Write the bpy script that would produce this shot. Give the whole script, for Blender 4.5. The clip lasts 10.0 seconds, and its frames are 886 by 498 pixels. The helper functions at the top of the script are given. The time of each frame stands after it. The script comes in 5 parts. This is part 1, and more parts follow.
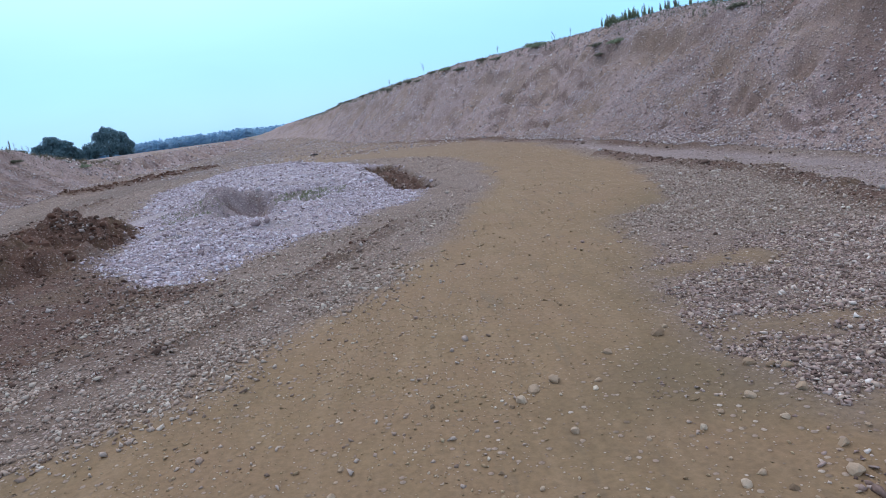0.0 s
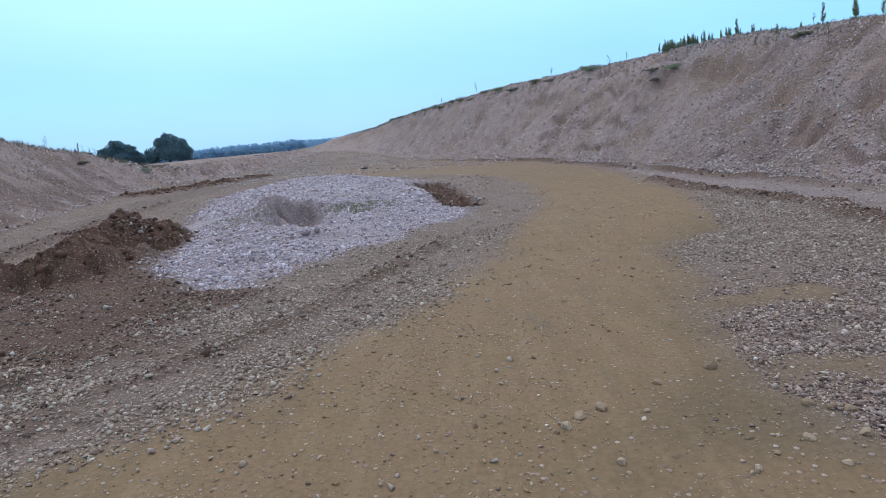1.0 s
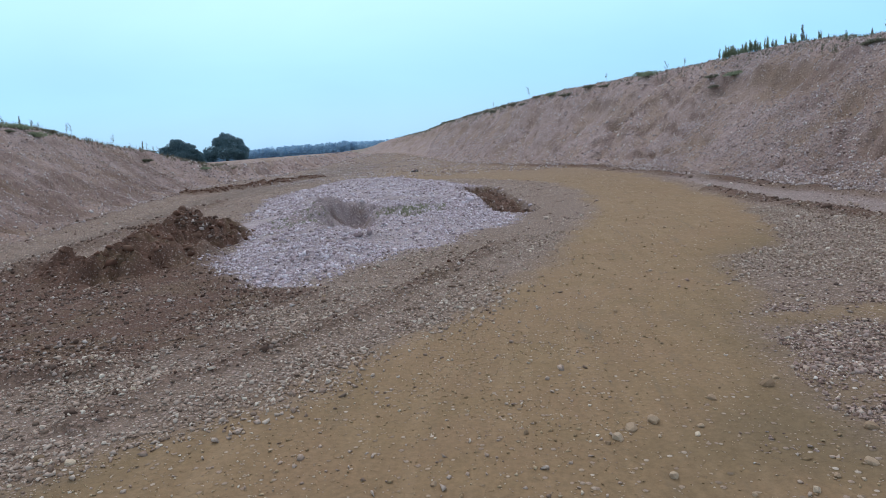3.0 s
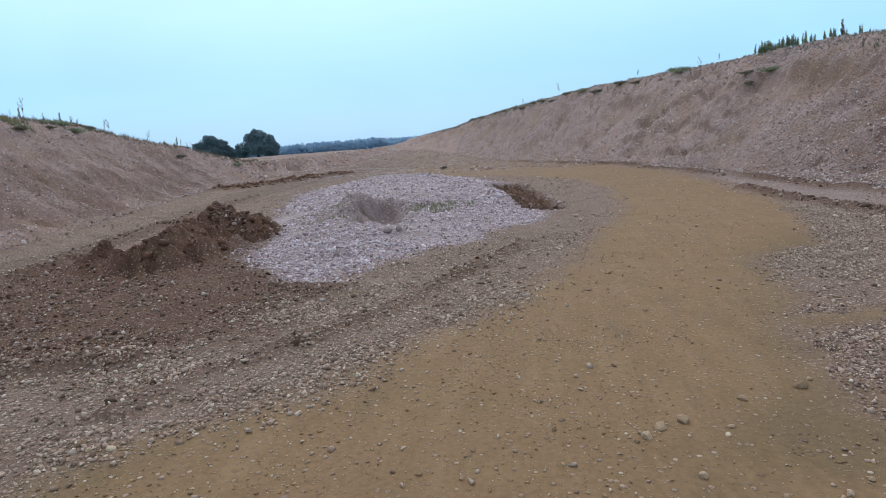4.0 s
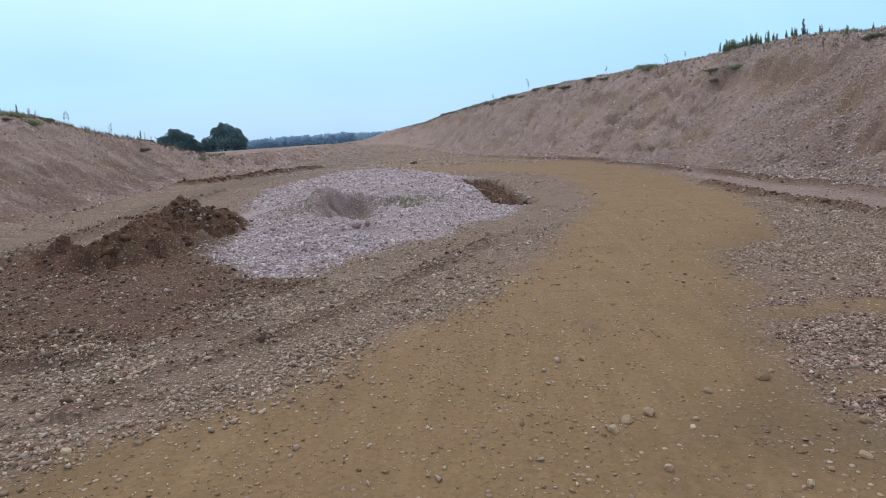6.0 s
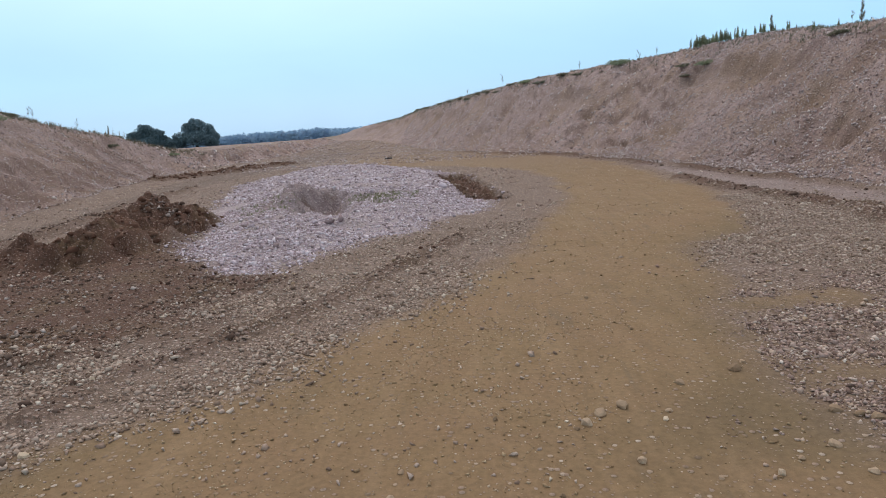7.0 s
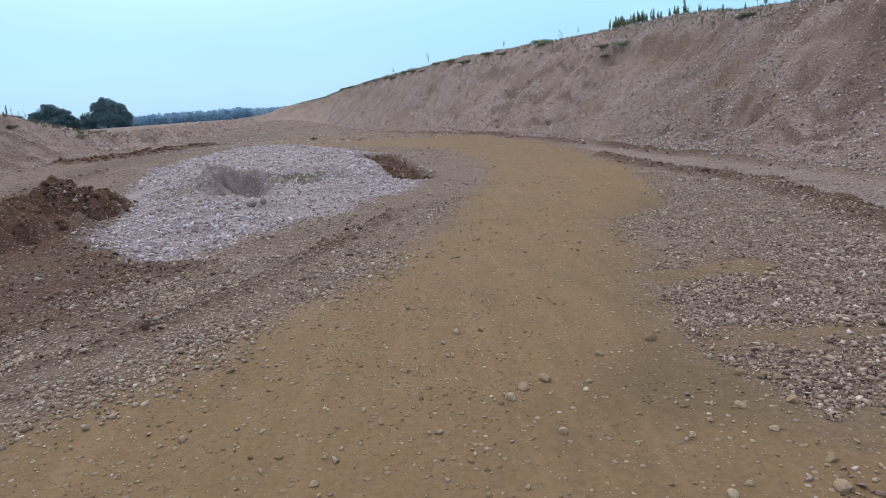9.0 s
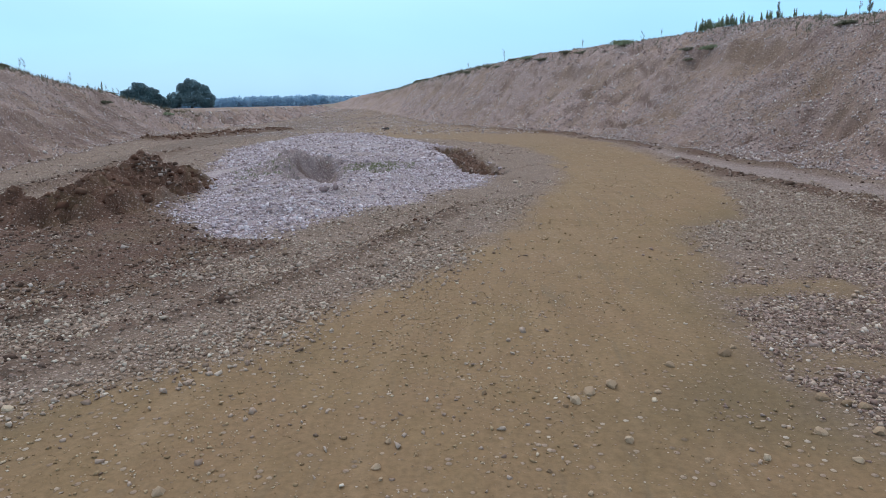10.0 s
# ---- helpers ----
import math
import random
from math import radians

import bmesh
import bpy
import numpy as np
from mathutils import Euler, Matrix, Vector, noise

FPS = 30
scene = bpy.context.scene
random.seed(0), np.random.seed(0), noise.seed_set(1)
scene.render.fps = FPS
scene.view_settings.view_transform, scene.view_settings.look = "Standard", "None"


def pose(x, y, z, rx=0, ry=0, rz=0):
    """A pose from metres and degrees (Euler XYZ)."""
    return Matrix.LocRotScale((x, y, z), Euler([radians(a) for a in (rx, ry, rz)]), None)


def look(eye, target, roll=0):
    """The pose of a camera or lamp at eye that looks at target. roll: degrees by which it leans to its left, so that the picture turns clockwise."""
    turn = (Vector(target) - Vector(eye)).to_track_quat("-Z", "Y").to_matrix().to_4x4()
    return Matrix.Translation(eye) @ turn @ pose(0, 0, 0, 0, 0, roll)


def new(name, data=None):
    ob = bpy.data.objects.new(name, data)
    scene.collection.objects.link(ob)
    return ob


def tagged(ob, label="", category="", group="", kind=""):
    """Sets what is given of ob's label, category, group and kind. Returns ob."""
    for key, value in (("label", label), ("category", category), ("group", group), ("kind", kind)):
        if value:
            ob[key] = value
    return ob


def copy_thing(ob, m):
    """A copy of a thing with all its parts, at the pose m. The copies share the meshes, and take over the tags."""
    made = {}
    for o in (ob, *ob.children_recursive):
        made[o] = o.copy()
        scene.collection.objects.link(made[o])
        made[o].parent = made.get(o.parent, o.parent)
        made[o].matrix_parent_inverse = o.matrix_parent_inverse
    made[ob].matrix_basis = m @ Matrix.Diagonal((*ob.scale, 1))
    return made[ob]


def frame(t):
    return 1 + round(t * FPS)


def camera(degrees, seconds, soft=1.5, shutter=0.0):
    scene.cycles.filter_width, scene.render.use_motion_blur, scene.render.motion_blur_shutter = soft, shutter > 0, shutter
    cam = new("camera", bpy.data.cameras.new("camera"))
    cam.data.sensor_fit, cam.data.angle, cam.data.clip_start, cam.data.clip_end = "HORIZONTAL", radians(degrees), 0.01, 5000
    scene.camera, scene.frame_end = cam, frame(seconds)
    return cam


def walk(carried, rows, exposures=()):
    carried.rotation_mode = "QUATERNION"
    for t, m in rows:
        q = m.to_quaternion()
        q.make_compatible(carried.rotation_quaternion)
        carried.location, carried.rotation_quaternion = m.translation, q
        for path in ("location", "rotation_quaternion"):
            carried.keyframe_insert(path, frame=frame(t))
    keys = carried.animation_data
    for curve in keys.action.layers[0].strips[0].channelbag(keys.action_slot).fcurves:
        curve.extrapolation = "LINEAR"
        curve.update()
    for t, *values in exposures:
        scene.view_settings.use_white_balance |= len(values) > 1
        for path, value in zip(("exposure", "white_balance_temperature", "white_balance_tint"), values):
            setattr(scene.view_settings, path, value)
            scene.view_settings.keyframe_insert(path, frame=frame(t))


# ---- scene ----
cam = camera(70, 10.0, soft=0.7)
PATH = [
    (0.0, pose(-0.034, 0.030, 1.698, 78.09, 7.09, -1.51)),
    (0.5, pose(-0.062, 0.039, 1.699, 79.38, 6.43, 1.00)),
    (1.0, pose(-0.082, 0.037, 1.699, 80.16, 4.89, 2.94)),
    (1.5, pose(-0.089, 0.037, 1.703, 80.61, 4.35, 3.24)),
    (2.0, pose(-0.102, 0.028, 1.705, 80.80, 3.80, 3.82)),
    (2.5, pose(-0.115, -0.009, 1.724, 81.07, 3.74, 5.82)),
    (3.0, pose(-0.131, -0.040, 1.736, 80.82, 3.91, 7.43)),
    (4.5, pose(-0.144, -0.084, 1.746, 80.59, 3.60, 10.61)),
    (5.0, pose(-0.148, -0.079, 1.748, 80.29, 3.37, 10.53)),
    (5.5, pose(-0.138, -0.061, 1.743, 80.26, 3.41, 9.02)),
    (6.0, pose(-0.127, -0.031, 1.729, 80.10, 3.45, 7.35)),
    (7.5, pose(-0.096, 0.057, 1.695, 79.13, 3.60, 3.69)),
    (8.0, pose(-0.082, 0.069, 1.691, 78.64, 3.86, 1.44)),
    (8.5, pose(-0.061, 0.067, 1.694, 78.27, 4.21, -0.81)),
    (9.0, pose(-0.060, 0.066, 1.688, 77.41, 3.58, -1.34)),
    (9.5, pose(-0.095, 0.069, 1.686, 77.80, 2.19, 0.93)),
    (10.0, pose(-0.136, 0.070, 1.680, 77.24, 0.76, 4.97)),
]
EXPOSURES = [
    (0.0, 0.13, 5560, 16), (0.5, 0.11, 5560, 15), (1.0, 0.03, 5620, 12), (2.0, 0.01, 5680, 12), (2.5, 0.0, 5800, 12), (3.0, 0.0, 5980, 13),
    (4.5, 0.0, 6350, 15), (5.5, 0.0, 6470, 16), (6.0, 0.0, 6570, 16), (7.5, 0.02, 6720, 18), (8.0, 0.02, 6670, 16), (9.0, 0.05, 6330, 14),
    (9.5, 0.06, 6120, 13), (10.0, 0.04, 6060, 12),
]
walk(cam, PATH, EXPOSURES)

# ---- light ----
SUN_EL, SUN_AZ = 48.0, -22.0      # degrees; azimuth from +y towards +x
world = bpy.data.worlds.new("overcast_sky")
scene.world = world
world.use_nodes = True
wn, wl = world.node_tree.nodes, world.node_tree.links
wn.clear()
w_out = wn.new("ShaderNodeOutputWorld")
w_bg = wn.new("ShaderNodeBackground")
w_sky = wn.new("ShaderNodeTexSky")
w_sky.sky_type = "NISHITA"
w_sky.sun_disc = False
w_sky.sun_elevation = radians(SUN_EL)
w_sky.sun_rotation = radians(SUN_AZ)
w_sky.air_density, w_sky.dust_density, w_sky.ozone_density = 1.0, 2.5, 1.0
# thin cloud: blue haze low down, white overhead
w_co = wn.new("ShaderNodeTexCoord")
w_xyz = wn.new("ShaderNodeSeparateXYZ")
w_ramp = wn.new("ShaderNodeValToRGB")
w_ramp.color_ramp.interpolation = "EASE"
for _ in range(3):
    w_ramp.color_ramp.elements.new(0.5)
for _e, (_p, _c) in zip(w_ramp.color_ramp.elements, ((0.0, (0.38, 0.67, 0.92)), (0.10, (0.345, 0.69, 0.97)), (0.24, (0.49, 0.83, 1.0)),
                                                      (0.50, (0.74, 0.83, 0.88)), (1.0, (0.70, 0.71, 0.72)))):
    _e.position, _e.color = _p, (*_c, 1.0)
wl.new(w_co.outputs["Generated"], w_xyz.inputs["Vector"])
wl.new(w_xyz.outputs["Z"], w_ramp.inputs["Fac"])
w_gain = wn.new("ShaderNodeVectorMath")
w_gain.operation = "SCALE"
w_gain.inputs["Scale"].default_value = 10.0
w_cloud = wn.new("ShaderNodeTexNoise")
w_cloud.inputs["Scale"].default_value = 2.2
w_cloud.inputs["Detail"].default_value = 5.0
w_cloud.inputs["Distortion"].default_value = 0.5
w_flat = wn.new("ShaderNodeMapping")
w_flat.inputs["Scale"].default_value = (1.0, 1.0, 2.6)
wl.new(w_co.outputs["Generated"], w_flat.inputs["Vector"])
wl.new(w_flat.outputs["Vector"], w_cloud.inputs["Vector"])
w_soft = wn.new("ShaderNodeMapRange")
w_soft.inputs["From Min"].default_value, w_soft.inputs["From Max"].default_value = 0.3, 0.7
w_soft.inputs["To Min"].default_value, w_soft.inputs["To Max"].default_value = 0.95, 1.06
wl.new(w_cloud.outputs["Fac"], w_soft.inputs["Value"])
w_veil = wn.new("ShaderNodeVectorMath")
w_veil.operation = "SCALE"
wl.new(w_ramp.outputs["Color"], w_veil.inputs[0])
wl.new(w_soft.outputs["Result"], w_veil.inputs["Scale"])
wl.new(w_veil.outputs["Vector"], w_gain.inputs[0])
w_mix = wn.new("ShaderNodeMix")
w_mix.data_type = "RGBA"
w_mix.inputs["Factor"].default_value = 0.85
w_bg.inputs["Strength"].default_value = 0.118
wl.new(w_gain.outputs["Vector"], w_mix.inputs["B"])
wl.new(w_sky.outputs["Color"], w_mix.inputs["A"])
wl.new(w_mix.outputs["Result"], w_bg.inputs["Color"])
wl.new(w_bg.outputs["Background"], w_out.inputs["Surface"])

sun = new("sun", bpy.data.lights.new("sun", "SUN"))
sun.data.energy = 0.9
sun.data.angle = radians(24)
sun.data.color = (1.0, 0.92, 0.82)
_sd = Vector((math.sin(radians(SUN_AZ)) * math.cos(radians(SUN_EL)),
              math.cos(radians(SUN_AZ)) * math.cos(radians(SUN_EL)), math.sin(radians(SUN_EL))))
sun.matrix_world = look(_sd * 50, (0, 0, 0))

# ---- noise in the plan ----
rng = np.random.default_rng(7)


def lattice(ix, iy, seed):
    h = (ix.astype(np.int64) * 374761393 + iy.astype(np.int64) * 668265263 + seed * 1442695041) & 0x7FFFFFFF
    h = ((h ^ (h >> 13)) * 1274126177) & 0x7FFFFFFF
    h = ((h ^ (h >> 16)) * 974634577) & 0x7FFFFFFF
    return ((h ^ (h >> 11)) & 0xFFFF) / 32767.5 - 1.0


def vnoise(x, y, seed=0):
    ix, iy = np.floor(x), np.floor(y)
    fx, fy = x - ix, y - iy
    fx, fy = fx * fx * fx * (fx * (6 * fx - 15) + 10), fy * fy * fy * (fy * (6 * fy - 15) + 10)
    a, b = lattice(ix, iy, seed), lattice(ix + 1, iy, seed)
    c, d = lattice(ix, iy + 1, seed), lattice(ix + 1, iy + 1, seed)
    return (a + (b - a) * fx) * (1 - fy) + (c + (d - c) * fx) * fy


def fbm(x, y, seed=0, octaves=4, gain=0.5):
    s, amp, tot = 0, 1.0, 0
    for o in range(octaves):
        s = s + amp * vnoise(x * 2 ** o + 17.3 * o, y * 2 ** o - 9.1 * o, seed + o)
        tot += amp
        amp *= gain
    return s / tot


def cells(x, y, seed):
    """Broken lumps: each cell's own level, and the distance to its middle."""
    ix, iy = np.floor(x), np.floor(y)
    best, level = np.full(x.shape, 9.0), np.zeros(x.shape)
    for ox in (-1, 0, 1):
        for oy in (-1, 0, 1):
            cx, cy = ix + ox, iy + oy
            d = np.hypot(cx + 0.5 + 0.45 * lattice(cx, cy, seed) - x, cy + 0.5 + 0.45 * lattice(cx, cy, seed + 1) - y)
            near = d < best
            best, level = np.where(near, d, best), np.where(near, lattice(cx, cy, seed + 2), level)
    return level, best


def smooth(a, b, v):
    t = np.clip((v - a) / (b - a), 0, 1)
    return t * t * (3 - 2 * t)


# ---- the plan: lines that run away from the eye, x as a function of y ----
FOOT_R = ((-60, 5, 10, 16, 22, 27, 35.5, 45, 55.7, 83, 110, 150, 400),
          (11, 8.6, 8.1, 7.5, 6.8, 5.9, 4.3, 0.3, -4.6, -13.0, -22, -38, -120))
FOOT_L = ((-60, 5, 12.3, 14, 18.3, 25.2, 36.4, 45, 61, 90, 120, 400),
          (-13.5, -12.4, -12.8, -13.2, -14.8, -17.4, -20.9, -22.8, -24.2, -26.7, -30, -150))
CREST_R = ((-60, 10, 17.8, 20.5, 24, 28, 32, 37.6, 43, 49, 58, 67, 82, 100, 115, 140, 200),
           (3.7, 3.8, 3.95, 4.2, 4.45, 4.93, 5.12, 5.25, 5.42, 5.55, 5.55, 5.55, 5.65, 5.4, 4.7, 4.3, 3.0))
CREST_L = ((-60, 20, 25, 30, 33, 35.6, 38, 41, 44.3, 47, 50, 57.6, 70, 80, 95, 121, 200),
           (4.0, 4.2, 4.23, 4.28, 4.1, 3.8, 3.4, 3.0, 2.55, 1.95, 1.55, 1.42, 1.6, 1.66, 1.78, 2.0, 2.2))
ROAD_IN = ((-40, 0, 3.2, 3.6, 4.1, 4.7, 5.6, 6.6, 7.9, 9.9, 12.2, 14, 19.4, 24, 28.5, 33, 36, 44, 60, 90, 400),
           (-8, -4.4, -3.0, -2.5, -2.05, -1.78, -1.35, -0.8, -0.25, 0.3, 0.85, 1.2, 1.6, 1.3, 0.0, -3.0, -8.5, -16, -21, -25, -150))
ROAD_OUT = ((-40, 0, 2.4, 3.0, 3.4, 5.0, 7.3, 9.0, 10.2, 12.8, 16, 22, 27, 35, 45, 60, 400),
            (-1, 2.2, 2.25, 1.9, 1.65, 1.85, 2.35, 2.8, 3.7, 4.4, 4.6, 4.8, 4.6, 3.6, 0.1, -6, -110))
TRACK_OUT = ((-40, 5, 11, 14.8, 20, 28, 40, 61, 89), (-12.0, -11.4, -11.4, -11.9, -13.7, -16.0, -18.6, -22.2, -24.5))
TRACK_IN = ((-40, 5, 8, 9.5, 12.6, 15.8, 26, 34, 41, 53), (-7.0, -8.0, -8.7, -9.1, -10.0, -10.8, -13.3, -14.0, -14.6, -15.0))
MOUND_L = ((8.1, 9.8, 12.5, 16.5, 24, 31, 35.5), (-3.8, -5.3, -6.5, -8.0, -10.6, -11.6, -9.6))
MOUND_R = ((8.1, 9.4, 10.3, 11.7, 13.9, 16.2, 20, 26, 32, 35.5), (-3.3, -2.9, -2.2, -1.5, -0.6, -0.4, -0.9, -2.0, -4.6, -9.4))
BERM_L = ((4.2, 5.05, 5.74, 6.48, 7.86, 9.37, 11.5), (-3.3, -2.83, -2.43, -2.03, -1.63, -1.1, -0.5))
BERM_R = ((7.5, 9.5, 11, 13, 15.3, 20), (5.3, 5.6, 5.75, 5.55, 5.2, 4.9))


def line(curve, y):
    return np.interp(y, curve[0], curve[1])


def beside(curve, x, y):
    """Distance of (x, y) to the right of a line."""
    dx = line(curve, y + 1.0) - line(curve, y - 1.0)
    return (x - line(curve, y)) / np.hypot(1.0, dx / 2)


def to_segment(x, y, ax, ay, bx, by):
    t = np.clip(((x - ax) * (bx - ax) + (y - ay) * (by - ay)) / ((bx - ax) ** 2 + (by - ay) ** 2), 0, 1)
    return np.hypot(x - ax - t * (bx - ax), y - ay - t * (by - ay))


def zones(x, y):
    """How far each point belongs to each kind of ground."""
    wob = 0.35 * fbm(x * 0.9, y * 0.9, 3) + 0.12 * fbm(x * 5, y * 5, 5)
    far = smooth(10, 40, y)
    wob = wob * (1 + far)
    z = {}
    z["bank_r"] = beside(FOOT_R, x + 0.4 * fbm(x * 0.5, y * 0.5, 31), y)
    z["bank_l"] = -beside(FOOT_L, x + 0.4 * fbm(x * 0.5, y * 0.5, 33), y)
    road = np.minimum(beside(ROAD_IN, x, y), -beside(ROAD_OUT, x, y)) + wob
    bands = np.minimum(to_segment(x, y, 1.9, 4.12, 3.1, 4.2) - 0.12, to_segment(x, y, 2.0, 5.85, 3.0, 6.1) - 0.18)
    bands = np.minimum(bands, np.maximum(np.hypot(x - 2.3, (y - 2.4) * 0.9) - 0.55, -0.3))
    road = np.maximum(road, 0.1 - bands + 0.7 * wob)
    z["road"] = smooth(-0.35, 0.4, road)
    track = np.minimum(beside(TRACK_OUT, x, y), -beside(TRACK_IN, x, y)) + wob
    z["track"] = smooth(-0.3, 0.5, track) * smooth(95, 60, y)
    mound = np.minimum(x - line(MOUND_L, y), line(MOUND_R, y) - x)
    mound = np.where((y > 8.1) & (y < 35.5), np.minimum(mound, np.minimum(y - 7.6, 35.8 - y)), -5.0)
    z["mound_in"] = mound
    z["white"] = smooth(-0.5, 0.55, mound + 1.3 * wob)
    heap = np.minimum(to_segment(x, y, -7.2, 9.6, -6.9, 10.9), to_segment(x, y, -6.95, 10.9, -6.9, 11.9))
    z["heap_d"] = heap
    z["heap"] = smooth(1.3, 0.85, heap + 0.5 * wob)
    z["white"] = z["white"] * (1 - z["heap"])
    soil = np.minimum(np.interp(y, (1.6, 3.8, 5.6, 7.4, 9.5, 11), (-7.5, -5.0, -3.3, -2.75, -4.5, -6)) - x, 10.8 - y)
    soil = np.minimum(soil, beside(TRACK_IN, x, y)) + 2.6 * wob
    z["soil"] = np.maximum(smooth(-0.9, 0.9, soil) * 0.95, z["heap"]) * (1 - 0.9 * z["white"])
    notch = to_segment(x, y, -0.55, 16.4, -2.2, 26.0)
    z["notch"] = smooth(0.75, 0.45, notch + 0.5 * wob)
    bl = np.where((y > 3.6) & (y < 11), np.abs(beside(BERM_L, x, y) + 0.25 * wob), 9.0)
    br = np.where((y > 7) & (y < 19), np.abs(beside(BERM_R, x, y) + 0.5 * wob), 9.0)
    z["path"] = np.where((y > 5) & (y < 26), smooth(0.2, 0.6, beside(BERM_R, x, y) + 0.5 * wob) * smooth(-0.35, -0.8, z["bank_r"]), 0)
    z["gully"] = np.exp(-((to_segment(x, y, -4.8, 16.0, -3.95, 13.0) + 0.4 * wob) / 0.7) ** 4)
    old = smooth(1.35, 0.55, to_segment(x, y, -19.0, 34.5, -17.4, 49) + 1.2 * wob - 0.1)
    z["strip"] = old
    foot = np.exp(-((z["bank_r"] + 0.3) / 0.45) ** 2) * smooth(12, 18, y) * smooth(60, 46, y) * (0.85 + 0.5 * vnoise(x * 0.5, y * 0.5, 9))
    foot_w = np.exp(-((z["bank_l"] + 0.1) / 0.3) ** 2) * smooth(50, 40, y) * (0.45 + 0.5 * vnoise(x * 0.6, y * 0.6, 10))
    z["foot"] = np.maximum(np.clip(np.maximum(foot, foot_w), 0, 1), old)
    bt = np.where((y > 4) & (y < 22), np.abs(beside(TRACK_IN, x, y) + 0.7 * wob), 9.0)
    z["berm"] = np.maximum(np.maximum(smooth(0.24, 0.06, bl), smooth(0.5, 0.12, bt)) * (0.65 + 0.35 * vnoise(x, y, 8)), smooth(0.4, 0.1, br))
    tuft = 0.8 * smooth(0.2, 0.06, to_segment(x, y, -5.0, 4.5, -4.05, 4.85) + 0.3 * wob)
    lip = np.where((y > 4) & (y < 26), np.abs(beside(TRACK_IN, x, y) + 0.6 * wob), 9.0)
    z["berm"] = np.maximum(z["berm"], np.maximum(tuft, 0.75 * smooth(0.4, 0.1, lip)))
    return z


def scarp(frac, x, y, seed):
    """A broken step high on the bank: how far it drops, where its bare face shows, and the line of painted shade under
    its lip.
    """
    at = 0.70 + 0.14 * fbm(y * 0.16, x * 0.05, seed + 21, 3)
    power = np.clip(0.55 + 1.3 * fbm(y * 0.2, x * 0.1, seed + 25, 3), 0, 1.3)
    drop = power * smooth(at - 0.5, at, frac) * (1 - smooth(at, at + 0.09, frac))
    face = power * smooth(at - 0.22, at - 0.02, frac) * (1 - smooth(at + 0.04, at + 0.1, frac))
    edge = power * smooth(at - 0.01, at + 0.03, frac) * (1 - smooth(at + 0.05, at + 0.09, frac))
    return drop, np.clip(face, 0, 1), edge


DENTS = ((8.9, 17.9, 0.75, 0.5), (8.2, 19.9, 0.5, 0.35), (9.6, 16.4, 0.6, 0.4), (6.7, 23.8, 0.7, 0.35), (9.4, 20.6, 0.5, 0.3),
         (-14.3, 15.6, 0.55, 0.4), (-18.1, 26.5, 0.7, 0.45), (-14.9, 15.0, 0.5, 0.3), (-16.2, 21.2, 0.6, 0.35))


def dents(x, y):
    """Hollows where earth has slid out of the banks."""
    d = 0
    for dx, dy, r, deep in DENTS:
        q = ((x - dx) / (r * 0.55)) ** 2 + ((y - dy) / (r * 1.2)) ** 2 + 1.1 * fbm(x * 1.8, y * 1.8, 91, 3)
        d = np.maximum(d, deep * np.exp(-np.maximum(q, 0)))
    return d


def ledges(x, y, raw, seed):
    """Slumped steps across a bank: how far each tread sinks, and where the dark risers show."""
    run = raw * 0.85 + 1.3 * fbm(x * 0.3, y * 0.3, seed + 61, 4, 0.6)
    saw = run - np.floor(run)
    power = np.clip(0.1 + 2.2 * fbm(x * 0.28, y * 0.28, seed + 67, 3), 0, 1)
    return power * (smooth(0.72, 1.0, saw) - saw), power * smooth(0.66, 0.8, saw) * smooth(1.0, 0.92, saw)


def washes(x, y):
    """Gullies washed down the far bank: small along their beds."""
    return np.abs(fbm(x * 0.22 + 0.1 * y, y * 0.22, 57, 4, 0.6))


def slides(x, y, frac, seed):
    """Small hollows scraped out of the lower half of a bank."""
    n = fbm(x * 0.75 + 0.2 * y, y * 0.6, seed + 71, 4, 0.55)
    return smooth(0.22, 0.5, n) * smooth(0.06, 0.14, frac) * smooth(0.62, 0.42, frac)


